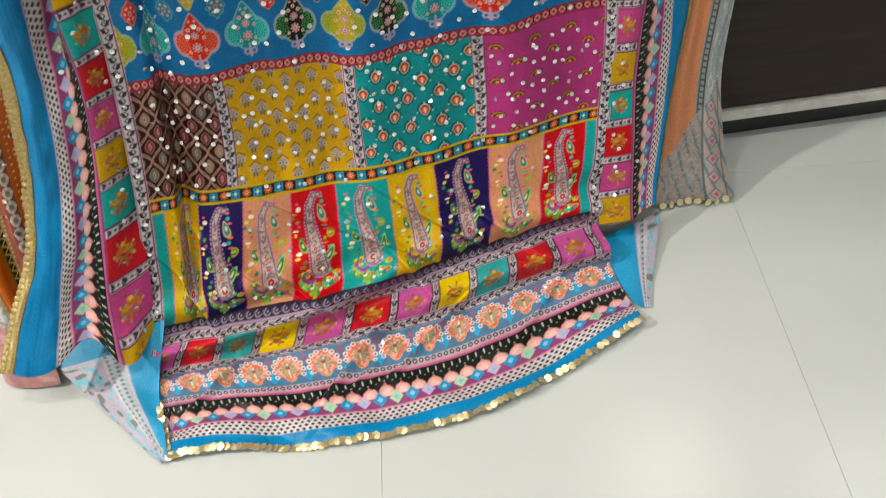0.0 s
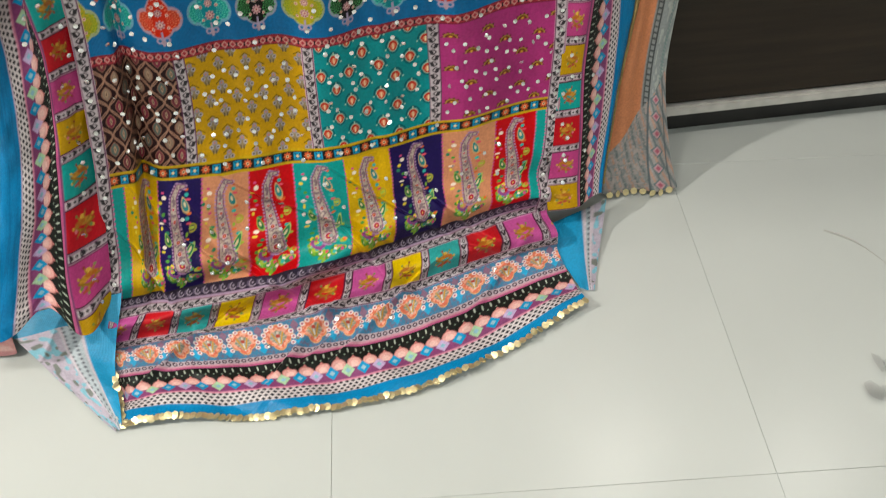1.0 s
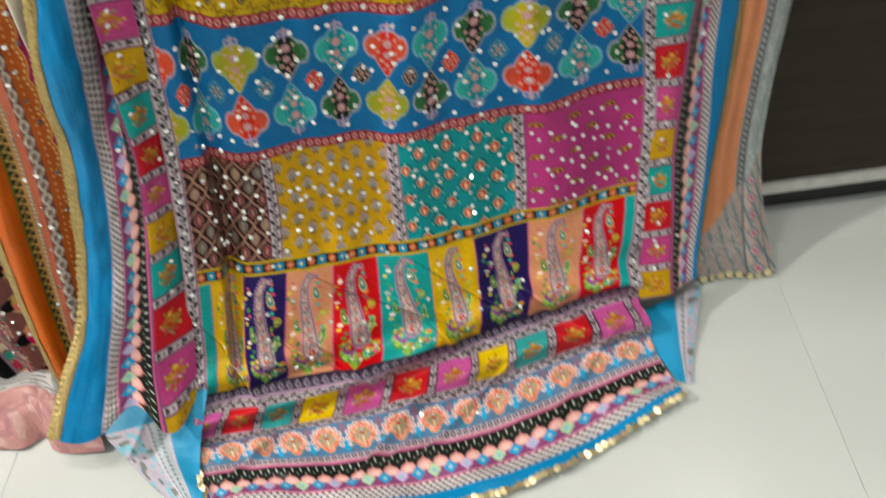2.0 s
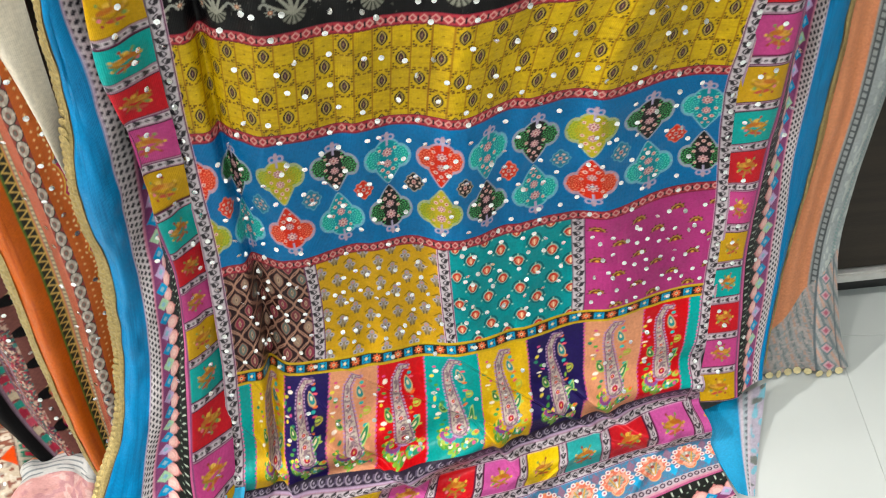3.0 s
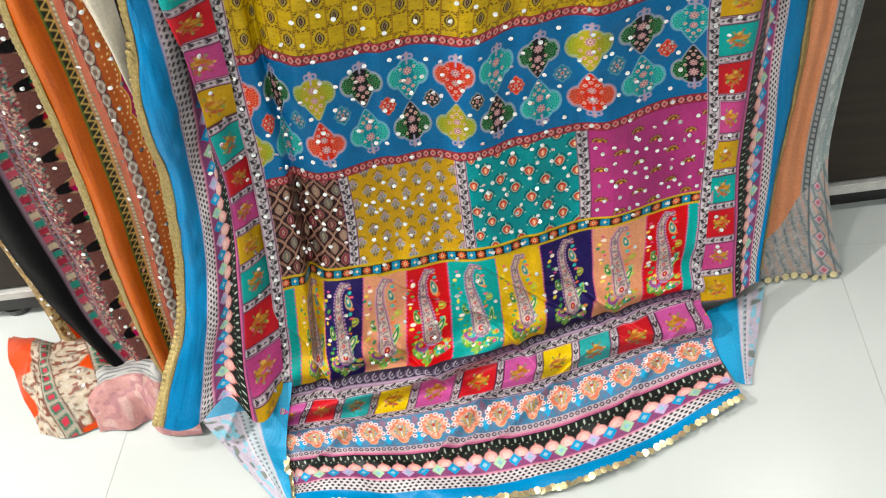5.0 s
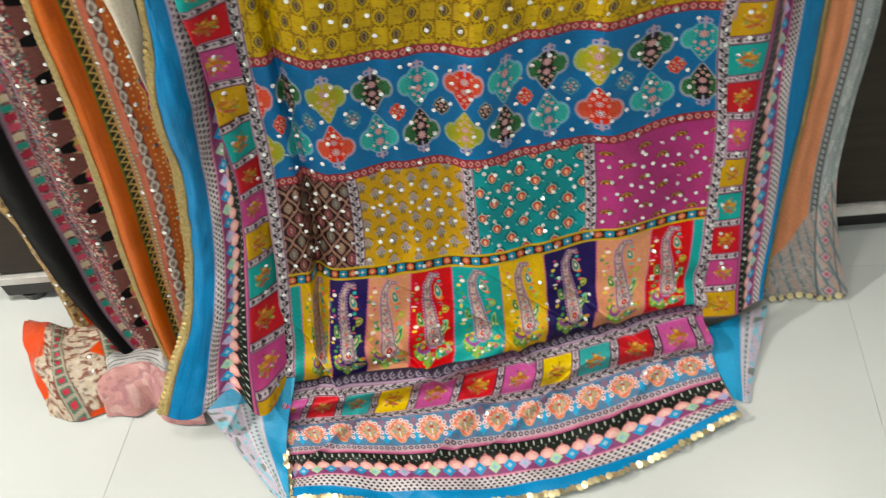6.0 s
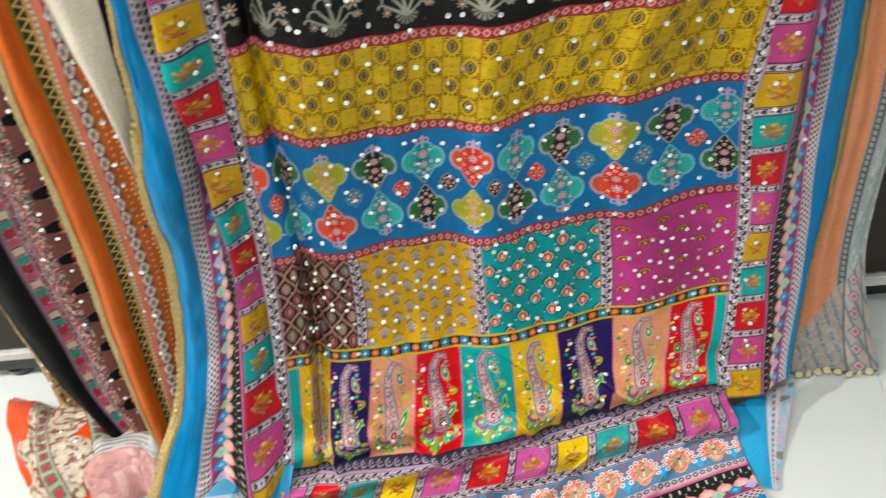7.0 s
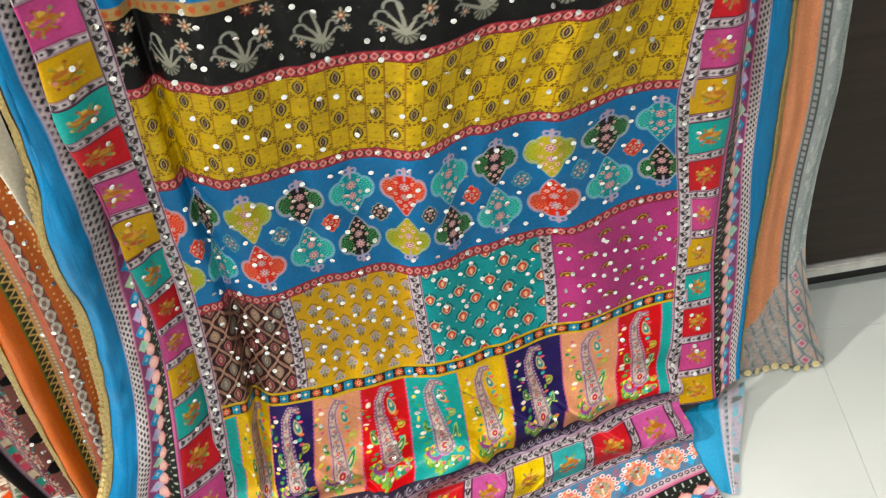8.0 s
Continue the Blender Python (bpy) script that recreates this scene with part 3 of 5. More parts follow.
def spray_print(C, x, y):
    """Black field with pale curling sprays out of small shells."""
    m = y > 0
    put(C, m, "0b0a0b")
    i, gx = fold_cell(x, 0.081, 0.004)
    gy = y - 0.908
    # shell
    fan_m = np.hypot(gx * 1.1, gy - 0.016) < 0.014
    put(C, m & fan_m & (gy < 0.017), "77766a")
    put(C, m & fan_m & (gy < 0.017) & (np.cos(np.arctan2(gy - 0.016, gx) * 14) > 0.35), "2a2a24")
    for s, x1, y1, rad in ((-1, -0.018, 0.040, 0.013), (-1, -0.008, 0.052, 0.016), (1, 0.010, 0.036, 0.010), (1, 0.016, 0.026, 0.009), (-1, -0.026, 0.030, 0.008)):
        stem = capsule(gx, gy, ((0.0, 0.014, 0.0022), (x1 * 0.35, y1 * 0.62, 0.0018), (x1, y1, 0.0010)))
        put(C, m & (stem < 0), "8f8d80")
        q = np.abs(np.hypot(gx - x1 - s * rad * 0.2, gy - y1 + rad * 0.5) - rad * 0.5)
        put(C, m & (q < 0.0014) & (gy > y1 - rad * 0.6), "85857c")
    for cx, cy, r, c in ((0.022, 0.040, 0.0095, "a8a294"), (0.031, 0.064, 0.0085, "b0a898"), (0.012, 0.070, 0.0075, "7a3a30"), (-0.022, 0.020, 0.0060, "85857c"), (0.026, 0.024, 0.0055, "99958a")):
        t, r2 = np.arctan2(gy - cy, gx - cx), np.hypot(gx - cx, gy - cy)
        put(C, m & (r2 < r * (0.68 + 0.32 * np.cos(7 * t + cx * 90))), c)
        put(C, m & (r2 < r * 0.42), "9a5a40")
        put(C, m & (r2 < r * 0.18), "d8c8a8")
    put(C, m & (lattice_noise(x * 300, y * 300, 17) > 0.95), "4a4840")


def panel_dye(x, y):
    C = sheet(x, "8a5a78")
    q = x - TUCK
    for lo, hi, paint in ((-1, 0.256, lower_print), (0.256, 0.406, paisley_print), (0.406, 0.427, braid_print), (0.427, 0.579, patch_print),
                          (0.593, 0.763, blue_print), (0.777, 0.888, check_print), (0.902, 0.984, spray_print)):
        s = rows(y, lo, hi)
        paint(C[s], q[s], y[s])
    for c in (0.586, 0.770, 0.895):
        s = rows(y, c - 0.007, c + 0.007)
        red_band(C[s], y[s] > 0, x[s], y[s] - c, 0.007)
    s = rows(y, 0.984, 0.997)
    put(C[s], y[s] > 0, "94784c")
    k, fx = fold_cell(x[s], 0.014)
    put(C[s], np.hypot(fx, y[s] - 0.9905) < 0.0035, "a8502c")
    put(C, y >= 0.997, "006496")
    # the scroll strips at both sides
    for c in (0.009, WIDE - 0.009):
        leaf_strip(C, (np.abs(x - c) < 0.009) & (y > 0.226), y, x - c, 0.009)
    return C * (0.93 + 0.14 * lattice_noise(x * 900, y * 900, 9))[..., None]


def side_dye(first, bend, swell, pitch, start):
    def dye(x, y):
        C = sheet(x, "7d3268")
        m = x < 0.056
        yy = np.where(y < bend, y, bend + (y - bend) * swell)
        k, fy = fold_cell(yy, pitch, start)
        fy = fy * 0.0635 / pitch
        sq = m & (np.abs(fy) < 0.0245)
        pick(C, sq, k + first, ("ac4478", "b0222a", "23918c", "b48c1e"))
        sprig(C, sq, x - 0.029, fy, 0.019, k)
        put(C, m & (np.abs(np.abs(fy) - 0.0252) < 0.0009), "3a1424")
        leaf_strip(C, m & (np.abs(fy) >= 0.026), x, np.abs(fy) - 0.0328, 0.0068)
        put(C, (x >= 0.056) & (x < 0.060), "7a4468")
        # black spikes, coral scallops, diamonds, lattice, blue
        hem_print(C, y, 0.101 - (x - 0.060), (x >= 0.060) & (x < 0.138))
        m = (x >= 0.138) & (x < 0.203)
        put(C, m, "0074a6")
        put(C, m & (lattice_noise(y * 30, x * 600, 4) > 0.7), "046896")
        put(C, (np.abs(x - 0.1375) < 0.0015), "b8a8b8")
        put(C, x >= 0.200, "86724a")
        return C * (0.93 + 0.14 * lattice_noise(x * 900, y * 900, 9))[..., None]
    return dye

# ---- the room ----


def slab(name, a0, a1, b0, b1, z0, z1, mat, label):
    bm = box(bmesh.new(), a0, a1, b0, b1, z0, z1)
    return tagged(part(name, bm, mat), label, category=name.split("_")[0], kind="structure")


floor = slab("floor", -3.6, 3.6, -3.4, 2.6, -0.10, -0.003, GROUT, "pale glossy ceramic tiled shop floor with thin joints")
slab("ceiling", -3.6, 3.6, -3.4, 2.6, CEIL, CEIL + 0.1, CEILING, "plain white painted ceiling with round lamps")
slab("wall_north", -3.6, 3.6, -3.5, -3.4, -0.1, CEIL, PAINT, "plain off-white painted wall behind the counter")
slab("wall_south", -3.6, 3.6, 2.6, 2.7, -0.1, CEIL, PAINT, "plain off-white painted wall facing the counter")
slab("wall_west", -3.7, -3.6, -3.4, 2.6, -0.1, CEIL, PAINT, "plain off-white painted side wall")
slab("wall_east", 3.6, 3.7, -3.4, 2.6, -0.1, CEIL, PAINT, "plain off-white painted side wall")


def ceiling_or_fill_lamp(a, b, watts, tint):
    thing = holder("ceiling_or_fill_light", spot(a, b, CEIL), label="round recessed white ceiling light, switched on; some are added fill", category="lamp", group="ceiling lights")
    bm = bmesh.new()
    bmesh.ops.create_cone(bm, cap_ends=False, segments=32, radius1=0.095, radius2=0.08, depth=0.02, matrix=Matrix.Translation(spot(a, b, CEIL - 0.01)))
    bmesh.ops.create_cone(bm, cap_ends=False, segments=32, radius1=0.095, radius2=0.11, depth=0.02, matrix=Matrix.Translation(spot(a, b, CEIL - 0.01)))
    part("rim", bm, PAINT, thing)
    bm = bmesh.new()
    bmesh.ops.create_circle(bm, cap_ends=True, segments=32, radius=0.062, matrix=Matrix.Translation(spot(a, b, CEIL - 0.008)))
    part("diffuser", bm, LAMPGLASS, thing, "glowing white diffuser")
    d = bpy.data.lights.new("lamp", "AREA")
    d.shape, d.size, d.energy, d.color = "DISK", 0.15, watts, tint
    ob = new("lamp", d)
    ob.matrix_world = Matrix.Translation(spot(a, b, CEIL - 0.025))


# the added fill lamps get the same rim and diffuser as the others
for lamp in LAMPS:
    ceiling_or_fill_lamp(*lamp)

# ---- the counter ----
TOP = 0.78


def counter():
    thing = holder("display_counter", spot(0.8, -1.4, 0), label="dark brown wood-grain display counter with a pale metal bottom strip", category="counter")
    a0, a1 = -0.80, 2.9
    bm = bmesh.new()
    for k, (a, b) in enumerate(((a0, a1),)):
        box(bm, a, b, -1.75, -1.060, 0.085, TOP - 0.03, 0.003)
    part("body", bm, WOOD, thing)
    part("panel", box(bmesh.new(), a0 + 0.03, a1 - 0.02, -1.0605, -1.0575, 0.09, TOP - 0.04, 0.0008), WOOD, thing)
    part("worktop", box(bmesh.new(), a0 - 0.02, a1 + 0.02, -1.77, -1.045, TOP - 0.03, TOP, 0.004), WOOD, thing)
    part("bottom_strip", box(bmesh.new(), a0 - 0.012, a1 + 0.01, -1.066, -1.050, 0.062, 0.084, 0.003), STRIP, thing, "pale brushed aluminium strip")
    part("end_strip", box(bmesh.new(), a0 - 0.014, a0 + 0.006, -1.067, -1.049, 0.084, TOP - 0.03, 0.003), STRIP, thing)
    part("toe_board", box(bmesh.new(), a0 + 0.14, a1 - 0.1, -1.70, -1.085, 0.0, 0.062), BLACK, thing)
    for a in (a0 + 0.075, 0.7, 1.6, 2.6):
        bm = bmesh.new()
        box(bm, a - 0.035, a + 0.075, -1.12, -1.062, 0.018, 0.060, 0.004)
        bmesh.ops.create_cone(bm, cap_ends=True, segments=20, radius1=0.026, radius2=0.03, depth=0.018, matrix=Matrix.Translation(spot(a + 0.01, -1.09, 0.009)))
        part("foot", bm, BLACK, thing, "black plastic foot")


counter()

# ---- the front dupatta ----
PROFILE_V = (0.0, 0.05, 0.10, 0.175, 0.25, 0.33, 0.415, 0.585, 0.77, 0.895, 1.02, 1.08, 1.14, 1.25)
PROFILE_B = (-0.600, -0.645, -0.692, -0.765, -0.815, -0.862, -0.897, -0.933, -0.938, -0.940, -0.940, -0.950, -0.985, -1.09)
PROFILE_Z = (0.006, 0.007, 0.009, 0.020, 0.066, 0.130, 0.215, 0.385, 0.567, 0.695, 0.815, 0.868, 0.905, 0.915)
LEFT_A = (-0.137, -0.142, -0.150, -0.160, -0.146, -0.136, -0.123, -0.107, -0.090, -0.079, -0.070, -0.066, -0.06, -0.05)
RIGHT_A = (0.566, 0.562, 0.552, 0.540, 0.530, 0.538, 0.541, 0.544, 0.542, 0.541, 0.540, 0.538, 0.535, 0.53)


def profile(v):
    return hermite(v, PROFILE_V, np.stack([PROFILE_B, PROFILE_Z], 1))


def lean(a, v):
    """How the rows swing back towards their right end, more so at the hem."""
    hem = np.clip(1 - v / 0.2, 0, 1)
    return -0.11 * (a - 0.15) * (0.35 + 0.65 * np.clip(v / 0.25, 0, 1)) - 0.75 * hem * np.clip(a - 0.22, 0, 1) ** 2


def sway(table, s, v):
    """A slow drift of the hanging cloth: cosine waves across (rows) and down (columns)."""
    return sum(c * np.cos(i * math.pi * s) * np.cos(j * math.pi * v) for i, row in enumerate(table) for j, c in enumerate(row))


SWAY_ACROSS = ((-0.0127, -0.0076, 0.0049, -0.0074, 0.0036, -0.0023),
               (0.0000, 0.0013, -0.0007, 0.0082, -0.0013, 0.0028),
               (0.0094, -0.0024, -0.0032, 0.0038, 0.0025, 0.0003),
               (-0.0021, 0.0006, 0.0035, -0.0036, -0.0009, -0.0018),
               (0.0017, 0.0023, 0.0002, 0.0006, -0.0030, 0.0000))
SWAY_DOWN = ((0.0023, 0.0015, 0.0006, 0.0041, -0.0012, 0.0016),
               (0.0031, -0.0107, -0.0009, 0.0035, 0.0032, 0.0034),
               (0.0079, 0.0045, 0.0021, 0.0015, 0.0002, 0.0008),
               (0.0016, -0.0026, 0.0014, 0.0008, -0.0008, 0.0012),
               (0.0002, 0.0023, -0.0004, 0.0002, 0.0008, 0.0000))


def panel_surf(v):
    la, ra = hermite(v, PROFILE_V, np.array(LEFT_A)), hermite(v, PROFILE_V, np.array(RIGHT_A))
    cols = []
    for f in PANEL_W:
        low = np.clip((0.27 - v) / 0.09, 0, 1)
        s = (1 - low) * f / WIDE + low * max((f - 0.038) / (WIDE - 0.038), 0.25 * f / WIDE)
        gather = -0.020 * np.clip((f - 0.05) / 0.045, 0, 1) * np.clip((0.34 - f) / 0.22, 0, 1) * np.clip((v - 0.22) / 0.08, 0, 1)
        a = la + (ra - la) * s + gather + sway(SWAY_ACROSS, s, v)
        down = np.clip(v + sway(SWAY_DOWN, s, v), -0.06, 1.25)
        p = profile(down)
        cols.append(np.stack([a, p[:, 0] + lean(a, down), p[:, 1]], 1))
    return np.stack(cols, 1)


PANEL_W = tuple(np.linspace(0, WIDE, 17))


def panel_crease(x, y):
    up = np.clip((y - 0.22) / 0.3, 0, 1)
    r = 0.008 * up * np.sin(x * 34 + 2.2 * y + 0.6) * (0.3 + lattice_noise(x * 5, y * 2.2, 2))
    r += 0.006 * up * np.sin(x * 19 - 3.0 * y + 2.0)
    # the deep fold beside the left scroll strip
    fold = x - (0.050 + 0.026 * np.clip((0.9 - y) / 0.5, 0, 1.1))
    r += -(0.012 + 0.010 * np.clip((0.60 - y) / 0.1, 0, 1)) * np.where(fold > 0, np.exp(-(fold / 0.020) ** 2), np.exp(-(fold / 0.009) ** 2)) * np.clip((y - 0.2) / 0.12, 0, 1)
    r += 0.006 * np.exp(-((fold + 0.02) / 0.014) ** 2) * np.clip((y - 0.2) / 0.12, 0, 1)
    # slack rolls where the cloth meets the floor
    foot = np.exp(-((y - 0.225) / 0.075) ** 2)
    sag = y + 0.030 * np.sin(x * 9 + 0.5) - 0.05 * x
    r += foot * 0.016 * np.sin(sag * 82 + 2.5 * lattice_noise(x * 6, y * 6, 5))
    low = np.clip(1 - y / 0.24, 0, 1)
    r += low * 0.016 * (lattice_noise(x * 10 + y * 18, y * 22 - x * 8, 8) - 0.3)
    slack = np.clip(1 - np.abs(y - 0.31) / 0.16, 0, 1)
    r += slack * 0.016 * (lattice_noise(x * 13 + y * 11, y * 9 - x * 8, 14) - 0.5)
    wob = 0.012 * (lattice_noise(x * 9, y * 9, 33) - 0.5)
    for slant, off, wide, deep, mid, span in ((0.9, -0.21, 0.008, 0.009, 0.27, 0.13), (1.3, -0.12, 0.007, 0.010, 0.30, 0.12), (0.9, -0.05, 0.010, 0.011, 0.26, 0.15),
                                              (1.6, 0.03, 0.006, 0.008, 0.32, 0.11), (0.8, 0.09, 0.009, 0.011, 0.25, 0.14), (1.2, 0.17, 0.008, 0.010, 0.29, 0.13),
                                              (0.9, 0.24, 0.009, 0.011, 0.27, 0.12), (-1.1, -0.16, 0.007, 0.008, 0.14, 0.09), (-0.9, 0.0, 0.008, 0.008, 0.12, 0.10), (-1.3, 0.13, 0.007, 0.008, 0.15, 0.09)):
        q = (x - 0.30 + slant * (y - mid) - off + wob) / wide
        r += 1.9 * deep * np.where(q > 0, np.exp(-(q * 0.55) ** 2), np.exp(-(q * 1.6) ** 2)) * np.clip(1 - np.abs(y - mid) / span, 0, 1)
    # long hanging folds with a steep and a slow side
    for off, wide, deep, drift in ((0.12, 0.030, 0.010, 0.05), (0.235, 0.022, 0.008, -0.03), (0.33, 0.035, 0.012, 0.06), (0.44, 0.024, 0.009, 0.02), (0.535, 0.030, 0.013, -0.04)):
        q = (x - off - drift * (y - 0.6) + 0.5 * wob) / wide
        r += deep * up * np.where(q > 0, np.exp(-(q * 0.6) ** 2), np.exp(-(q * 1.5) ** 2))
    ridge = np.abs(x - 0.36 + 1.1 * (0.14 - y))
    r += 0.006 * np.exp(-(ridge / 0.008) ** 2) * np.clip(1 - np.abs(y - 0.10) / 0.10, 0, 1)
    ridge = np.abs(x - 0.555 - 0.9 * (0.10 - y) * -1)
    r += 0.010 * np.exp(-(ridge / 0.010) ** 2) * np.clip(1 - np.abs(y - 0.13) / 0.09, 0, 1)
    r += 0.0055 * (lattice_noise(x * 26 + y * 12, y * 20, 11) - 0.5) + 0.0018 * (lattice_noise(x * 70, y * 60, 12) - 0.5)
    return r


dupatta = holder("dupatta", spot(0.2, -0.75, 0), label="patchwork-printed silk dupatta with mirror sequins and a blue border", category="scarf")
drape("centre_panel", dupatta, PANEL_W, panel_surf, 0.0, 1.14, 0.00105, panel_dye, SILK, panel_crease, "patchwork print with paisleys and medallions")

LB_V = (0.16, 0.25, 0.33, 0.415, 0.53, 0.62, 0.75, 0.90, 1.02, 1.20)
LB_GOLD = (-0.345, -0.335, -0.308, -0.272, -0.240, -0.220, -0.195, -0.163, -0.138, -0.115)
LB_BLUE = (-0.278, -0.268, -0.250, -0.230, -0.197, -0.177, -0.155, -0.134, -0.119, -0.100)
LB_SQ = (-0.185, -0.188, -0.190, -0.172, -0.148, -0.132, -0.125, -0.112, -0.100, -0.085)


def left_surf(v):
    p = profile(np.clip(v + sway(SWAY_DOWN, 0.0, v), 0, 1.25))
    inner = hermite(v, PROFILE_V, np.array(LEFT_A)) + sway(SWAY_ACROSS, 0.0, v) + 0.004
    sq, bl, gd = (hermite(v, LB_V, np.array(q)) for q in (LB_SQ, LB_BLUE, LB_GOLD))
    shut = np.clip((v - 0.60) / 0.2, 0, 1)
    z = np.maximum(p[:, 1], 0.012)
    out = np.clip((0.50 - v) / 0.22, 0, 1) ** 1.5 * 0.050
    p[:, 0] += out * 0.4
    far = profile(v + 0.045 * np.clip((0.42 - v) / 0.165, 0, 1))
    zf, bf = np.maximum(far[:, 1], 0.012), far[:, 0] + 0.4 * out
    cols = [np.stack([inner, p[:, 0] + lean(inner, v) + 0.008 - 0.4 * out, z], 1),
            np.stack([sq, p[:, 0] + lean(sq, v) + 0.034, z + 0.004], 1),
            np.stack([(sq + bl) / 2 + 0.010 * shut, bf + lean(sq, v) + 0.032 - 0.055 * shut, zf], 1),
            np.stack([bl, bf + lean(bl, v) + 0.5 * out + 0.036 - 0.006 * shut, zf - 0.004], 1),
            np.stack([(bl + gd) / 2, bf + lean(bl, v) + 0.5 * out + 0.044, zf - 0.006], 1),
            np.stack([gd, bf + lean(gd, v) + 0.3 * out + 0.032, zf - 0.004], 1)]
    return np.stack(cols, 1)


LEFT_W = (0.0, 0.058, 0.098, 0.137, 0.178, 0.215)


def soft_crease(seed, amp=0.004):
    def f(x, y):
        return amp * (lattice_noise(x * 24, y * 9, seed) - 0.5) * 2 + amp * 0.4 * (lattice_noise(x * 60, y * 40, seed + 1) - 0.5)
    return f


drape("left_border", dupatta, LEFT_W, left_surf, 0.258, 1.20, 0.0014, side_dye(0, 0.45, 1.13, 0.0635, 0.032), SILK, soft_crease(21, 0.009), "small floral squares, scallops and a plain blue edge")

RB_V = (0.20, 0.25, 0.33, 0.415, 0.50, 0.585, 0.70, 0.80, 1.02, 1.20)
RB_SQ = (0.572, 0.573, 0.578, 0.580, 0.580, 0.582, 0.586, 0.587, 0.580, 0.57)
RB_BLUE = (0.612, 0.616, 0.628, 0.638, 0.640, 0.636, 0.632, 0.628, 0.615, 0.600)
RB_GOLD = (0.622, 0.630, 0.642, 0.654, 0.666, 0.672, 0.668, 0.660, 0.640, 0.620)


def right_surf(v):
    p = profile(np.clip(v + sway(SWAY_DOWN, 1.0, v), 0, 1.25))
    inner = hermite(v, PROFILE_V, np.array(RIGHT_A)) + sway(SWAY_ACROSS, 1.0, v) - 0.004
    sq, bl, gd = (hermite(v, RB_V, np.array(q)) for q in (RB_SQ, RB_BLUE, RB_GOLD))
    shut = np.clip((v - 0.54) / 0.2, 0, 1)
    z = np.maximum(p[:, 1], 0.012)
    back = p[:, 0] - 0.11 * (inner - 0.15)
    cols = [np.stack([inner, back + 0.004, z], 1),
            np.stack([sq, back + 0.004, z + 0.002], 1),
            np.stack([(sq + bl) / 2 + 0.006 * shut, back - 0.012 - 0.035 * shut, z], 1),
            np.stack([bl, back - 0.022 - 0.004 * shut, z], 1),
            np.stack([(bl + gd) / 2, back - 0.026, z], 1),
            np.stack([gd, back - 0.040, z], 1)]
    return np.stack(cols, 1)


drape("right_border", dupatta, LEFT_W, right_surf, 0.228, 1.20, 0.0014, side_dye(0, 0.50, 0.87, 0.058, 0.049), SILK, soft_crease(31, 0.003), "small floral squares, scallops and a plain blue edge")


def edge_sheet(inner, outer, bow=0.012):
    """A loose corner lying between two edges, each of three places."""
    def surf(v):
        t = (0.0, 0.5, 1.0)
        s = v / v.max()
        i, o = hermite(s, t, np.array(inner)), hermite(s, t, np.array(outer))
        m = (i + o) / 2
        m[:, 2] += bow * np.sin(s * math.pi)
        return np.stack([i, m, o], 1)
    return surf


def corner_dye(edge):
    """The paler wrong side of the border at a turned corner; edge: how wide the plain blue shows."""
    def dye(x, y):
        C = sheet(x, "a9b2b8")
        k, fx = fold_cell(x, 0.0095)
        j, fy = fold_cell(y + 0.3 * x, 0.0085)
        put(C, (np.hypot(fx, fy) < 0.0024), "5c6068")
        put(C, x < edge, "2f93c0")
        put(C, (np.abs(x - edge - 0.002) < 0.0018) | (np.abs(x - 0.055) < 0.0018), "c8bcc4")
        m = x > 0.057
        put(C, m, "b4aab8")
        put(C, m & (lattice_noise(x * 130, y * 110, 4) > 0.62), "7fb4c4")
        put(C, m & (lattice_noise(x * 120, y * 140, 6) > 0.70), "6f746e")
        put(C, (y > 0.196), "3a90b6")
        return C * (0.92 + 0.16 * lattice_noise(x * 700, y * 700, 9))[..., None]
    return dye


drape("turned_corner", dupatta, (0.0, 0.05, 0.10), edge_sheet(((-0.140, -0.610, 0.008), (-0.154, -0.705, 0.024), (-0.136, -0.785, 0.085)), ((-0.150, -0.604, 0.005), (-0.250, -0.715, 0.008), (-0.338, -0.808, 0.030))), 0.0, 0.24, 0.0016, corner_dye(0.032), NET, soft_crease(41, 0.007), "turned-over pale blue corner lying on the tiles")
drape("turned_corner", dupatta, (0.0, 0.035, 0.07), edge_sheet(((0.552, -0.740, 0.006), (0.536, -0.802, 0.008), (0.515, -0.862, 0.020)), ((0.574, -0.734, 0.005), (0.600, -0.800, 0.006), (0.640, -0.900, 0.030)), 0.008), 0.0, 0.16, 0.0016, corner_dye(0.044), NET, soft_crease(43, 0.003), "turned-over pale blue corner lying on the tiles")

# ---- the dupattas beside it ----


def between(vs, tables, depth_v, depth_b, push):
    """Guides that stand at heights: tables of a per guide over vs, depth over height."""
    def surf(v):
        b = hermite(v, depth_v, np.array(depth_b))
        cols = []
        for tab, (db, dz) in zip(tables, push):
            cols.append(np.stack([hermite(v, vs, np.array(tab)), b + db, np.maximum(v + dz, 0.008)], 1))
        return np.stack(cols, 1)
    return surf


def zigzag(C, m, x, y, c, half, p):
    k, fy = fold_cell(y, p)
    put(C, m & (np.abs(np.abs(fy) / p * 4 * half - half - (x - c)) < half * 0.35), "c2a25c")


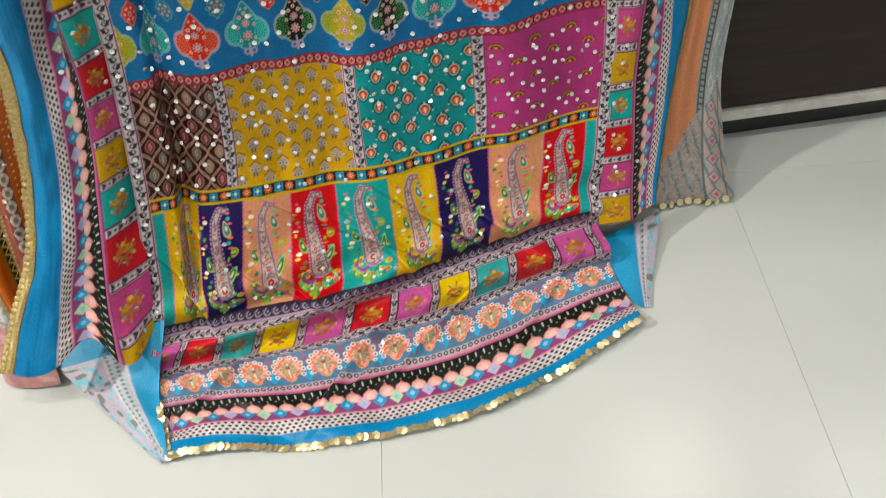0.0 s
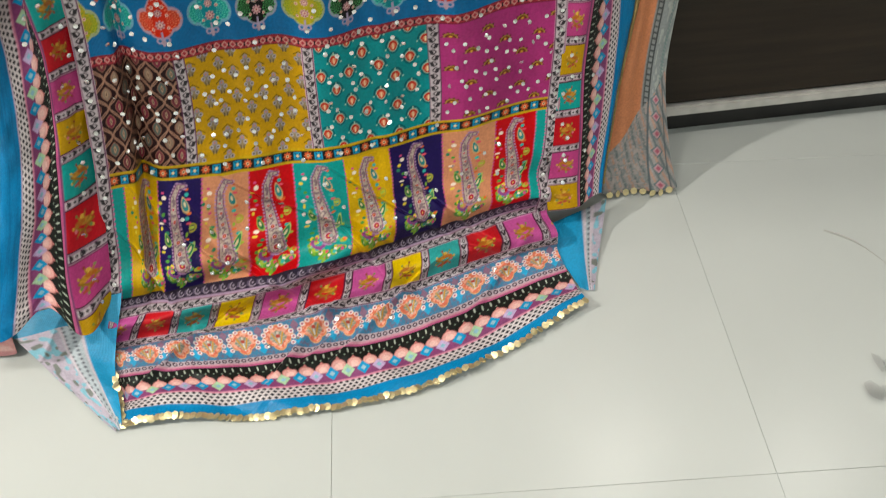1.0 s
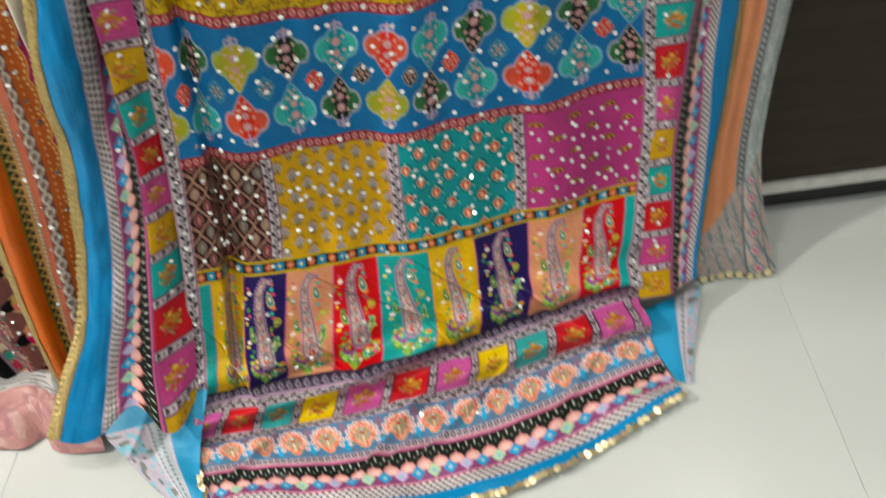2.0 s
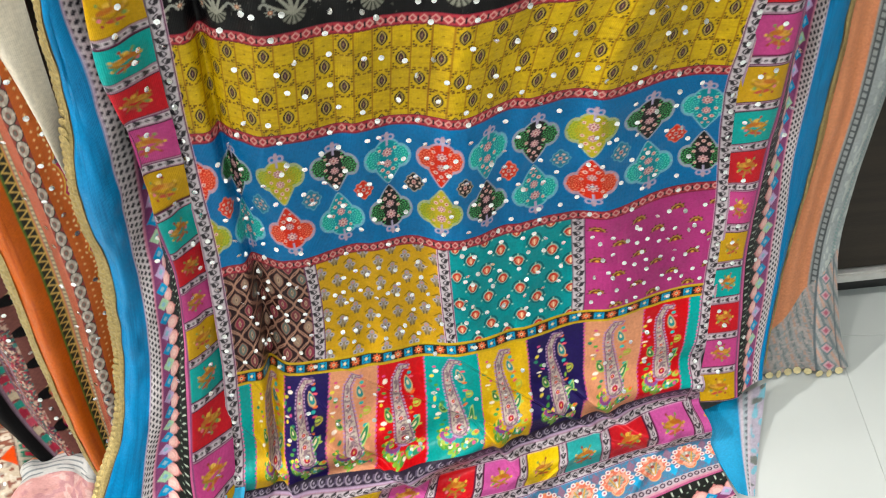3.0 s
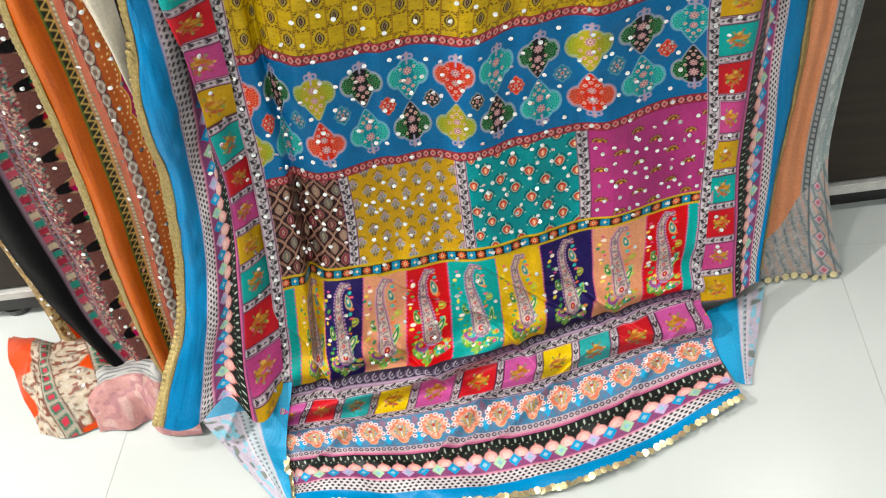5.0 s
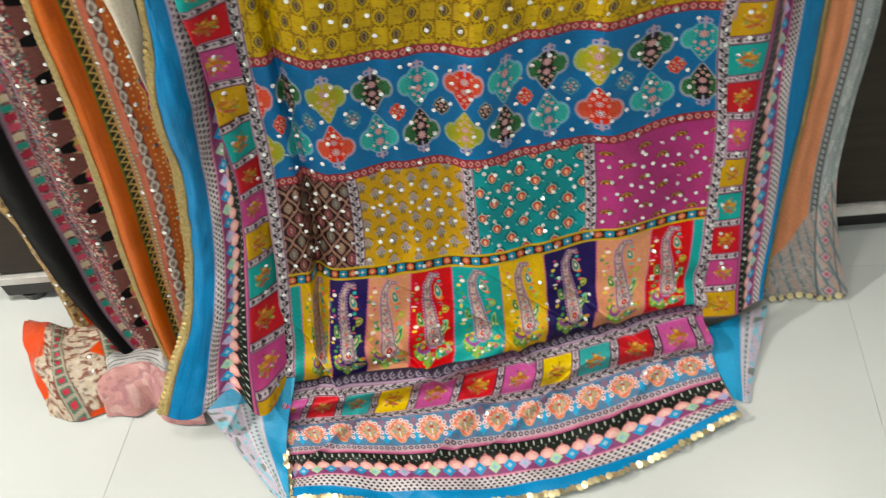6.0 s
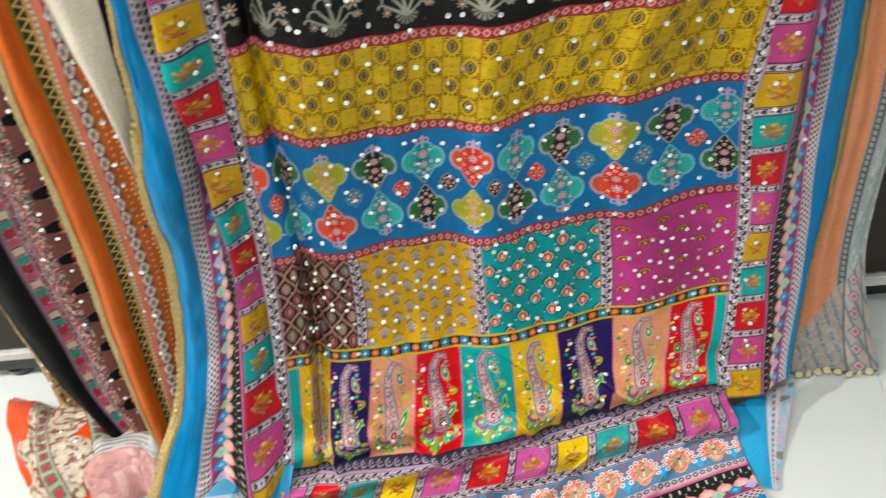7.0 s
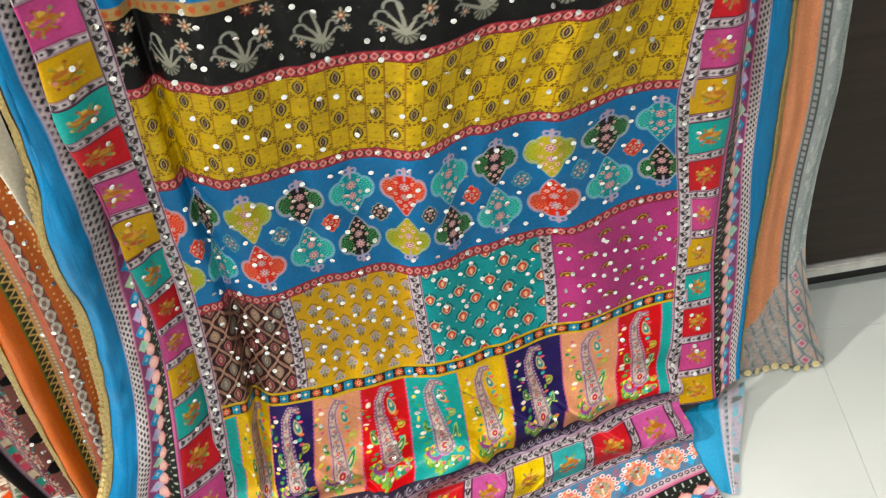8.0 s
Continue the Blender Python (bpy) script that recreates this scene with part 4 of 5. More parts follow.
def orange_dye(x, y):
    """Orange edge, triangle band, coral, grey scrolls, magenta with ochre scallops."""
    C = sheet(x, "b0561c")
    put(C, x < 0.010, "b0935a")
    put(C, (x > 0.010) & (x < 0.062) & (lattice_noise(x * 160, y * 8, 2) > 0.68), "a44c16")
    m = (x >= 0.062) & (x < 0.080)
    put(C, m, "1e2018")
    zigzag(C, m, x, y, 0.0715, 0.006, 0.013)
    put(C, m & ((np.abs(x - 0.0635) < 0.0015)), "4f6a2c")
    put(C, m & ((np.abs(x - 0.0790) < 0.0012)), "b08a4a")
    m = (x >= 0.080) & (x < 0.112)
    put(C, m, "c4705a")
    k, fy = fold_cell(y, 0.007)
    put(C, (np.abs(x - 0.086) < 0.004), "8a7c66")
    put(C, (np.abs(x - 0.086) < 0.003) & (np.abs(fy) < 0.0018), "c8b894")
    m = (x >= 0.112) & (x < 0.140)
    put(C, m, "8a4038")
    j, fy = fold_cell(y, 0.021)
    t, r = np.arctan2(fy, x - 0.125), np.hypot(x - 0.125, fy)
    put(C, m & (np.abs(r - 0.0075) < 0.0032), "a89c90")
    put(C, m & (r < 0.0034), "6f6a62")
    put(C, m & (np.cos(4 * t) > 0.6) & (r > 0.006) & (r < 0.0125), "c8bcae")
    put(C, m & (np.abs(r - 0.0108) < 0.0008), "2a2422")
    m = (x >= 0.136) & (x < 0.200)
    wave = 0.158 + 0.008 * np.abs(np.sin(math.pi * y / 0.042)) * np.where(np.mod(np.floor(y / 0.042), 1) == 0, 1, 1)
    put(C, m, "9a2452")
    put(C, m & (x < wave), "b05a2c")
    put(C, m & (np.abs(x - wave) < 0.0012), "c8a04a")
    k, fy = fold_cell(y, 0.008)
    put(C, m & (np.hypot(fy, x - wave + 0.006) < 0.0018), "e0c890")
    k, fy = fold_cell(y, 0.0105)
    put(C, m & (np.hypot(fy, x - 0.145) < 0.0016), "e0b880")
    put(C, (x >= 0.180), "5a1422")
    put(C, (x >= 0.192), "46241c")
    return C * (0.90 + 0.2 * lattice_noise(x * 900, y * 900, 9))[..., None]


HV = (0.03, 0.13, 0.26, 0.44, 0.58, 0.77, 0.86, 0.93)
SIDE_B = (-0.815, -0.842, -0.872, -0.888, -0.894, -0.900, -0.915, -0.96)


def fan(l, r, n):
    """n tables of places spread evenly between a left and a right one."""
    l, r = np.array(l), np.array(r)
    return [tuple(l + (r - l) * k / (n - 1)) for k in range(n)]


ORANGE_L = (-0.338, -0.352, -0.352, -0.328, -0.306, -0.288, -0.280, -0.270)
ORANGE_R = (-0.285, -0.268, -0.245, -0.208, -0.198, -0.172, -0.160, -0.150)
orange = holder("dupatta", spot(-0.3, -0.85, 0), label="orange and magenta printed dupatta with gold lace, hanging in folds", category="scarf")
ripple5 = ((0.006, 0), (0.016, 0), (-0.006, 0), (0.004, 0), (-0.012, 0), (-0.02, 0))
drape("cloth", orange, tuple(np.linspace(0, 0.2, 6)), between(HV, fan(ORANGE_L, ORANGE_R, 6), HV, SIDE_B, ripple5), 0.03, 0.93, 0.0014, orange_dye, SILK, soft_crease(51, 0.004))
SHEETS["orange_cloth"] = SHEETS["cloth"]


def cream_dye(x, y):
    C = sheet(x, "c9bfae")
    put(C, x < 0.012, "8f8a84")
    return C * (0.94 + 0.12 * lattice_noise(x * 500, y * 90, 9))[..., None]


cream = holder("dupatta", spot(-0.18, -0.88, 0), label="plain cream cloth fold tucked between printed scarves", category="scarf")
CREAM_V = (0.53, 0.60, 0.67, 0.77, 0.86, 0.93)
drape("cloth", cream, (0.0, 0.03, 0.06), between(CREAM_V, ((-0.196, -0.202, -0.206, -0.212, -0.216, -0.22), (-0.193, -0.195, -0.192, -0.190, -0.188, -0.18), (-0.190, -0.186, -0.176, -0.162, -0.150, -0.14)), HV, SIDE_B, ((0.0, 0), (0.022, 0), (0.006, 0))), 0.53, 0.93, 0.0022, cream_dye, SILK, soft_crease(61, 0.002))


def brocade(C, m, x, y, seed, cols, s=1.0):
    """Dense small floral print."""
    for n, c in enumerate(cols):
        put(C, m & (lattice_noise(x * (150 + 37 * n) * s, y * (130 + 29 * n) * s, seed + n) > 0.66), c)


def black_dye(x, y):
    """Plain black edge, then a multicoloured floral band with coloured shields."""
    C = sheet(x, "0c0b0c")
    m = x > 0.045
    put(C, m, "6a3c38")
    brocade(C, m, x, y, 3, ("8f6a5c", "9a3040", "3f6a64", "b09484", "4a2a38"), 1.7)
    put(C, (np.abs(x - 0.047) < 0.0022) | (np.abs(x - 0.063) < 0.0018) | (np.abs(x - 0.073) < 0.0018), "7a6470")
    k, fy = fold_cell(y, 0.016)
    q = m & (np.abs(x - 0.055) < 0.006) & (np.abs(fy) < 0.0058)
    pick(C, q, k, ("8f2c3c", "2f7a6c", "b0a088", "a84858"))
    m = x > 0.098
    k, fy = fold_cell(y, 0.058)
    w = 0.118 + 0.014 * np.cos(fy / 0.058 * 2 * math.pi)
    pick(C, m & (x > 0.1), k, ("0f5a3c", "a01c50", "c06a58", "b0904c", "a0182c"))
    put(C, m & (x < w), "6f4640")
    put(C, m & (np.abs(x - w) < 0.0022), "a8906a")
    put(C, m & (np.hypot((x - w) * 1.2, np.abs(fy) - 0.029) < 0.010), "0c0b0c")
    return C * (0.88 + 0.24 * lattice_noise(x * 900, y * 900, 9))[..., None]


BLACK_L = (-0.450, -0.500, -0.526, -0.523, -0.510, -0.495, -0.490, -0.485)
BLACK_R = (-0.360, -0.375, -0.350, -0.330, -0.300, -0.262, -0.240, -0.210)
BACK_B = (-0.870, -0.905, -0.934, -0.946, -0.952, -0.958, -0.975, -1.02)
black = holder("dupatta", spot(-0.42, -0.93, 0), label="black-edged multicoloured floral dupatta with mirror sequins, hanging loosely", category="scarf")
drape("cloth", black, tuple(np.linspace(0, 0.15, 6)), between(HV, fan(BLACK_L, BLACK_R, 6), HV, BACK_B, ((0, 0), (0.012, 0), (-0.006, 0), (0.010, 0), (-0.004, 0), (-0.012, 0))), 0.03, 0.93, 0.0015, black_dye, MATTE, soft_crease(71, 0.004))
SHEETS["black_cloth"] = SHEETS["cloth"]


def beige_dye(x, y):
    """Gold brocade edge, cream ground with an orange stripe and coloured shields."""
    C = sheet(x, "8f7c60")
    brocade(C, x < 0.040, x, y, 5, ("5a3c20", "b09a6a", "6f5030", "a88c5c"), 1.2)
    m = x >= 0.040
    put(C, m, "a8a08c")
    brocade(C, m, x, y, 15, ("7a8074", "b8ac98", "8a6c5c"))
    k, fy = fold_cell(y, 0.030)
    put(C, m & (np.abs(x - 0.062) < 0.007) & (np.abs(fy) < 0.0125), "a82c34")
    put(C, m & (np.abs(x - 0.062) < 0.0042) & (np.abs(fy) < 0.008), "2c6a54")
    put(C, m & (np.abs(x - 0.046) < 0.006) & (y < 0.46), "c8440c")
    put(C, m & (np.abs(x - 0.074) < 0.002), "3a3434")
    return C * (0.88 + 0.24 * lattice_noise(x * 900, y * 900, 9))[..., None]


BEIGE_V = (0.03, 0.10, 0.20, 0.28, 0.36, 0.475, 0.62, 0.80, 0.93)
BEIGE_L = (-0.572, -0.574, -0.572, -0.577, -0.600, -0.600, -0.640, -0.69, -0.72)
BEIGE_R = (-0.500, -0.515, -0.508, -0.506, -0.510, -0.525, -0.545, -0.57, -0.59)
beige = holder("dupatta", spot(-0.55, -0.98, 0), label="beige brocade dupatta with gold edge and orange stripe", category="scarf")
drape("cloth", beige, tuple(np.linspace(0, 0.08, 4)), between(BEIGE_V, fan(BEIGE_L, BEIGE_R, 4), HV, (-0.945, -0.965, -0.985, -0.994, -0.997, -1.0, -1.01, -1.05), ((0.0, 0), (0.012, 0), (-0.004, 0), (0.004, 0))), 0.03, 0.93, 0.0015, beige_dye, MATTE, soft_crease(81, 0.003))
SHEETS["beige_cloth"] = SHEETS["cloth"]


def peach_dye(x, y):
    """Gold lace, plain peach, grey bands with fine dark lines, a pink shield border at the end."""
    C = sheet(x, "c8835e")
    put(C, x < 0.014, "ab9258")
    m = x > 0.062
    put(C, m, "8f9494")
    k, fy = fold_cell(y, 0.010)
    put(C, m & (np.abs(x - 0.070) < 0.006) & (np.abs(np.abs(x - 0.070) - 0.004) < 0.0012), "42484a")
    put(C, m & (np.abs(x - 0.070) < 0.003) & (np.abs(fy) < 0.0016), "4c5254")
    put(C, m & (x > 0.08) & (lattice_noise(x * 260, y * 90, 3) > 0.6), "a8aca8")
    k, fy = fold_cell(y, 0.006)
    put(C, (np.abs(x - 0.098) < 0.004) & (np.abs(fy + (x - 0.098)) < 0.0016), "6f8a88")
    e = y < 0.06 + 1.5 * x
    put(C, e, "9c9896")
    band = np.mod(x + 0.30 * y, 0.016)
    put(C, e & (band < 0.004), "6c7678")
    put(C, e & (band > 0.009) & (band < 0.0125), "b89484")
    k, fy = fold_cell(y + 0.25 * x, 0.030)
    d = np.abs(x - 0.088) / 0.010 + np.abs(fy) / 0.012
    put(C, e & (d < 1.0), "5f7478")
    put(C, e & (d < 0.72), "c09aa0")
    put(C, e & (d < 0.40), "a85a6c")
    put(C, e & (np.abs(np.abs(x - 0.088) - 0.014) < 0.0012), "5a6266")
    brocade(C, e & (x < 0.072), x, y, 7, ("8a8e8e", "aca09c"), 2.2)
    return C * (0.92 + 0.16 * lattice_noise(x * 700, y * 700, 9))[..., None]


PEACH_V = (0.012, 0.06, 0.11, 0.22, 0.33, 0.47, 0.60, 0.80, 0.93)
PEACH_L = (0.628, 0.634, 0.642, 0.656, 0.664, 0.664, 0.654, 0.640, 0.630)
PEACH_R = (0.780, 0.765, 0.755, 0.736, 0.738, 0.742, 0.732, 0.71, 0.69)
peach = holder("dupatta", spot(0.7, -1.0, 0), label="peach and grey printed dupatta with gold edge, hanging behind", category="scarf")
drape("cloth", peach, tuple(np.linspace(0, 0.11, 5)), between(PEACH_V, fan(PEACH_L, PEACH_R, 5), PEACH_V, (-0.925, -0.945, -0.965, -0.992, -1.012, -1.022, -1.026, -1.03, -1.05), ((-0.012, 0), (0.0, 0), (-0.006, 0), (0.006, 0), (0.0, 0))), 0.012, 0.93, 0.0014, peach_dye, NET, soft_crease(91, 0.003))
SHEETS["peach_cloth"] = SHEETS["cloth"]

# ---- cloth heaped on the floor ----


def heap(name, label, outline, height, dye, seed, step=0.0022):
    """A crumpled heap: rows between a back and a front edge, arched and wrinkled."""
    thing = holder(name, spot(outline[0][0], outline[0][1], 0), label=label, category="scarf")
    back, front = np.array(outline[0:2]), np.array(outline[2:4])

    def surf(v):
        s = v / v.max()
        l = back[0] + (back[1] - back[0]) * s[:, None]
        r = front[0] + (front[1] - front[0]) * s[:, None]
        cols = []
        for f in (0.0, 0.12, 0.3, 0.5, 0.7, 0.88, 1.0):
            p = l + (r - l) * f
            arch = height * (1 - (2 * f - 1) ** 4) * (0.45 + 0.55 * np.clip(np.sin(math.pi * np.clip(s * 0.94 + 0.03, 0, 1)) * 1.5, 0, 1))
            p = p + np.stack([0.008 * np.sin(s * 9 + f * 3 + seed), 0.010 * np.sin(s * 7 + seed)], 1)
            cols.append(np.concatenate([p, arch[:, None] + 0.004], 1))
        return np.stack(cols, 1)
    w = 0.28
    ln = 0.22

    def crease(x, y):
        q = 0.5 + 0.5 * np.sin((x * 0.6 + y) * 70 + 6 * lattice_noise(x * 12, y * 12, seed))
        return 0.016 * (lattice_noise(x * 16 + y * 9, y * 24 - x * 8, seed) - 0.4) + 0.006 * q * lattice_noise(x * 9, y * 9, seed + 5) + 0.002 * lattice_noise(x * 60, y * 70, seed + 3)
    drape("cloth", thing, tuple(w * f for f in (0.0, 0.12, 0.3, 0.5, 0.7, 0.88, 1.0)), surf, 0.0, ln, step, dye, SILK, crease)
    return thing


def heap_dye(x, y):
    C = sheet(x, "b8a894")
    brocade(C, x > -1, x, y, 25, ("8a7c70", "c4b8a8", "7a4a3c"), 0.8)
    put(C, (lattice_noise(x * 13, y * 15, 31) > 0.60), "c8480e")
    put(C, (y < 0.05) & (x < 0.16), "c8480e")
    k, fx = fold_cell(x + 0.4 * y, 0.024)
    for c in (0.075, 0.165):
        b = np.abs(y - c - 0.1 * x) < 0.014
        put(C, b, "a89c8c")
        put(C, b & (np.abs(fx) < 0.0085) & (np.abs(y - c - 0.1 * x) < 0.0095), "1f6a54")
        put(C, b & (np.abs(fx) < 0.0052) & (np.abs(y - c - 0.1 * x) < 0.006), "b8384a")
        put(C, np.abs(np.abs(y - c - 0.1 * x) - 0.0145) < 0.0012, "5a4238")
    return C * (0.88 + 0.24 * lattice_noise(x * 800, y * 800, 9))[..., None]


def pale_heap_dye(x, y):
    C = sheet(x, "b98a86")
    put(C, x < 0.16, "b3b0ac")
    put(C, (x < 0.16) & (np.mod(np.floor(x / 0.006), 3) == 0) & (lattice_noise(x * 50, y * 40, 2) > 0.35), "6f7276")
    put(C, x < 0.075, "bd7a58")
    put(C, (x < 0.022), "a08048")
    brocade(C, x > 0.16, x, y, 45, ("c4a09a", "a87a7c"), 0.5)
    return C * (0.92 + 0.16 * lattice_noise(x * 800, y * 800, 9))[..., None]


bundle = heap("heaped_dupatta", "crumpled orange and cream printed cloth end lying on tiles", ((-0.700, -1.005), (-0.470, -0.975), (-0.600, -0.785), (-0.440, -0.800)), 0.055, heap_dye, 5)
SHEETS["bundle_cloth"] = SHEETS["cloth"]
pale_bundle = heap("heaped_dupatta", "crumpled peach, grey and pink striped cloth end on tiles", ((-0.500, -0.905), (-0.345, -0.905), (-0.475, -0.795), (-0.310, -0.770)), 0.060, pale_heap_dye, 8)
SHEETS["pale_cloth"] = SHEETS["cloth"]

# ---- sequins, coins and lace ----


def flake(radius, dish=0.12, sides=8):
    """A small dished disc, lying flat with its middle at the origin."""
    bm = bmesh.new()
    top = [bm.verts.new((radius * math.cos(k * 2 * math.pi / sides), radius * math.sin(k * 2 * math.pi / sides), 0.0003)) for k in range(sides)]
    low = [bm.verts.new((v.co.x, v.co.y, -0.0003)) for v in top]
    mid = bm.verts.new((0, 0, 0.0003 + radius * dish))
    for k in range(sides):
        bm.faces.new((top[k], top[(k + 1) % sides], mid))
        bm.faces.new((low[k], low[(k + 1) % sides], top[(k + 1) % sides], top[k]))
    return bm


def flake_mesh(name, radius, mat, dish=0.12):
    bm = flake(radius, dish)
    me = bpy.data.meshes.new(name)
    bm.to_mesh(me)
    bm.free()
    me.materials.append(mat)
    return me


def joined_flakes(name, poses, radius, mat, parent, dish=0.12, label=""):
    """Many flakes as one mesh."""
    bm = flake(radius, dish)
    base = np.array([v.co for v in bm.verts])
    faces = [[v.index for v in f.verts] for f in (bm.verts.index_update() or bm.faces)]
    bm.free()
    vs, fs = [], []
    for m in poses:
        k = len(vs) * len(base)
        r = np.array(m.to_3x3())
        vs.append(base @ r.T + np.array(m.translation - parent.location))
        fs += [[i + k for i in f] for f in faces]
    me = bpy.data.meshes.new(name)
    me.from_pydata(np.concatenate(vs).tolist(), [], fs)
    me.materials.append(mat)
    ob = new(name, me)
    ob.parent = parent
    return tagged(ob, label, kind="stuff")


def resting(sheet_name, u, v, rng, tilt, lift=0.0012):
    p, n = on_sheet(sheet_name, u, v, lift)
    n = (n + Vector((rng.uniform(-1, 1), rng.uniform(-1, 1), rng.uniform(-1, 1))) * tilt).normalized()
    return Matrix.Translation(p) @ n.to_track_quat("Z", "Y").to_matrix().to_4x4() @ pose(0, 0, 0, 0, 0, rng.uniform(0, 360))


def scatter(rng, u0, u1, v0, v1, cell, keep=0.85):
    out = []
    for j in range(int((v1 - v0) / cell)):
        for i in range(int((u1 - u0) / cell)):
            if rng.random() < keep:
                out.append((u0 + (i + rng.uniform(0.1, 0.9) + 0.5 * (j % 2)) * cell, v0 + (j + rng.uniform(0.15, 0.85)) * cell))
    return [(u, v) for u, v in out if u < u1]


rng = random.Random(7)
SEQUIN = flake_mesh("sequin", 0.0033, MIRROR)
near = scatter(rng, 0.47, 0.62, 0.43, 0.575, 0.0185) + scatter(rng, 0.295, 0.45, 0.43, 0.575, 0.0205) + scatter(rng, 0.115, 0.275, 0.43, 0.575, 0.0215) + scatter(rng, -0.02, 0.10, 0.43, 0.575, 0.0225) + scatter(rng, -0.02, 0.615, 0.597, 0.76, 0.0265)
near = [(u + TUCK, v) for u, v in near]
for u, v in near[:300]:
    ob = new("sequin", SEQUIN)
    ob.parent = dupatta
    ob.matrix_basis = Matrix.Translation(-dupatta.location) @ resting("centre_panel", u, v, rng, rng.choice((0.12, 0.25, 0.55)))
rest = scatter(rng, 0.05, 0.615, 0.78, 0.885, 0.030) + scatter(rng, 0.05, 0.615, 0.905, 1.03, 0.030) + scatter(rng, 0.065, 0.615, 0.262, 0.40, 0.040) + scatter(rng, 0.02, 0.615, 0.185, 0.222, 0.045, 0.5) + scatter(rng, 0.02, 0.6, 0.115, 0.165, 0.05, 0.5)
for v in (0.416, 0.586, 0.770, 0.895):
    rest += [(u + rng.uniform(-0.006, 0.006), v + rng.uniform(-0.006, 0.006)) for u in np.arange(0.05, 0.62, 0.052)]
rest = near[300:] + [(u + TUCK, v) for u, v in rest]
for k in range(26):
    rest += [(0.009, 0.25 + 0.035 * k + rng.uniform(-0.008, 0.008)), (WIDE - 0.009, 0.25 + 0.035 * k + rng.uniform(-0.008, 0.008))]
poses = [resting("centre_panel", u, v, rng, rng.choice((0.12, 0.25, 0.55))) for u, v in rest]
for name in ("left_border", "right_border"):
    poses += [resting(name, u, v, rng, rng.choice((0.12, 0.25, 0.55))) for u, v in scatter(rng, 0.006, 0.056, 0.27, 1.0, 0.026, 0.75) + scatter(rng, 0.065, 0.135, 0.3, 1.0, 0.06, 0.7)]
joined_flakes("sequin_dusting", poses, 0.0033, MIRROR, dupatta, label="small round mirror sequins")


def coin_row(parent, sheet_name, places, rng, size=0.0068, drop=0.004):
    """Loose gold coins sewn along an edge, each a part."""
    me = flake_mesh("coin", size, COIN, 0.06)
    for u, v, du, dv in places:
        p, n = on_sheet(sheet_name, u, v, 0.003)
        q, _ = on_sheet(sheet_name, u + du, v + dv, 0.003)
        out = p - q
        out = out.normalized() if out.length > 1e-6 else Vector((0, -1, 0))
        p = p + out * (drop + rng.uniform(-0.0015, 0.002))
        p.z = max(p.z, 0.004)
        n = (n + Vector((rng.uniform(-1, 1), rng.uniform(-1, 1), rng.uniform(-0.5, 1))) * 0.45).normalized()
        ob = new("coin", me)
        ob.parent = parent
        ob.matrix_basis = Matrix.Translation(p - parent.location) @ n.to_track_quat("Z", "Y").to_matrix().to_4x4()


coin_row(dupatta, "centre_panel", [(u, 0.001, 0.0, 0.01) for u in np.arange(0.004, WIDE, 0.0078)], rng, 0.0058)
coin_row(dupatta, "centre_panel", [(0.002, v, 0.012, 0.0) for v in np.arange(0.012, 0.20, 0.0095)], rng, 0.0066, 0.003)


def lace(parent, sheet_name, edge_u, inner_u, v0, v1, step=0.0085, size=0.0062):
    """Gold lace: a raised braid along an edge with a row of small scallops outside it."""
    bm = bmesh.new()
    rows = []
    for v in np.arange(v0, v1, 0.004):
        ring = []
        for k in range(4):
            u = inner_u + (edge_u - inner_u) * k / 3
            p, n = on_sheet(sheet_name, u, v, 0.0012 + (0.0016 if k in (1, 2) else 0.0) + 0.0004 * math.sin(v * 1500 + k))
            ring.append(bm.verts.new(p))
        rows.append(ring)
    for r0, r1 in zip(rows, rows[1:]):
        for k in range(3):
            bm.faces.new((r0[k], r0[k + 1], r1[k + 1], r1[k]))
    part("lace_braid", bm, GOLD, parent, "gold woven lace braid")
    out = 1 if edge_u > inner_u else -1
    poses = []
    for v in np.arange(v0, v1, step):
        p, n = on_sheet(sheet_name, edge_u, v, 0.001)
        q, _ = on_sheet(sheet_name, edge_u - out * 0.006, v, 0.001)
        d = (p - q).normalized() if (p - q).length > 1e-6 else Vector((1, 0, 0))
        poses.append(Matrix.Translation(p + d * 0.002) @ n.to_track_quat("Z", "Y").to_matrix().to_4x4())
    joined_flakes("lace_edging", poses, size, GOLD, parent, 0.25, "row of small gold lace scallops")


lace(dupatta, "left_border", 0.2145, 0.200, 0.260, 1.15)
lace(dupatta, "right_border", 0.2145, 0.200, 0.240, 1.15)
lace(orange, "orange_cloth", 0.0, 0.012, 0.04, 0.92)
lace(peach, "peach_cloth", 0.0, 0.013, 0.03, 0.92)
lace(pale_bundle, "pale_cloth", 0.004, 0.014, 0.01, 0.20)
for thing, name, u0, u1, cell in ((orange, "orange_cloth", 0.065, 0.19, 0.034), (black, "black_cloth", 0.062, 0.145, 0.026), (beige, "beige_cloth", 0.004, 0.078, 0.024), (bundle, "bundle_cloth", 0.02, 0.26, 0.05)):
    joined_flakes("sequin_dusting", [resting(name, u, v, rng, rng.choice((0.12, 0.25, 0.55))) for u, v in scatter(rng, u0, u1, 0.06, 0.9 if thing is not bundle else 0.21, cell, 0.8)], 0.0033, MIRROR, thing, label="small round mirror sequins")
coin_row(peach, "peach_cloth", [(u, 0.014, 0.0, 0.01) for u in np.arange(0.02, 0.108, 0.011)], rng, 0.0062, 0.003)

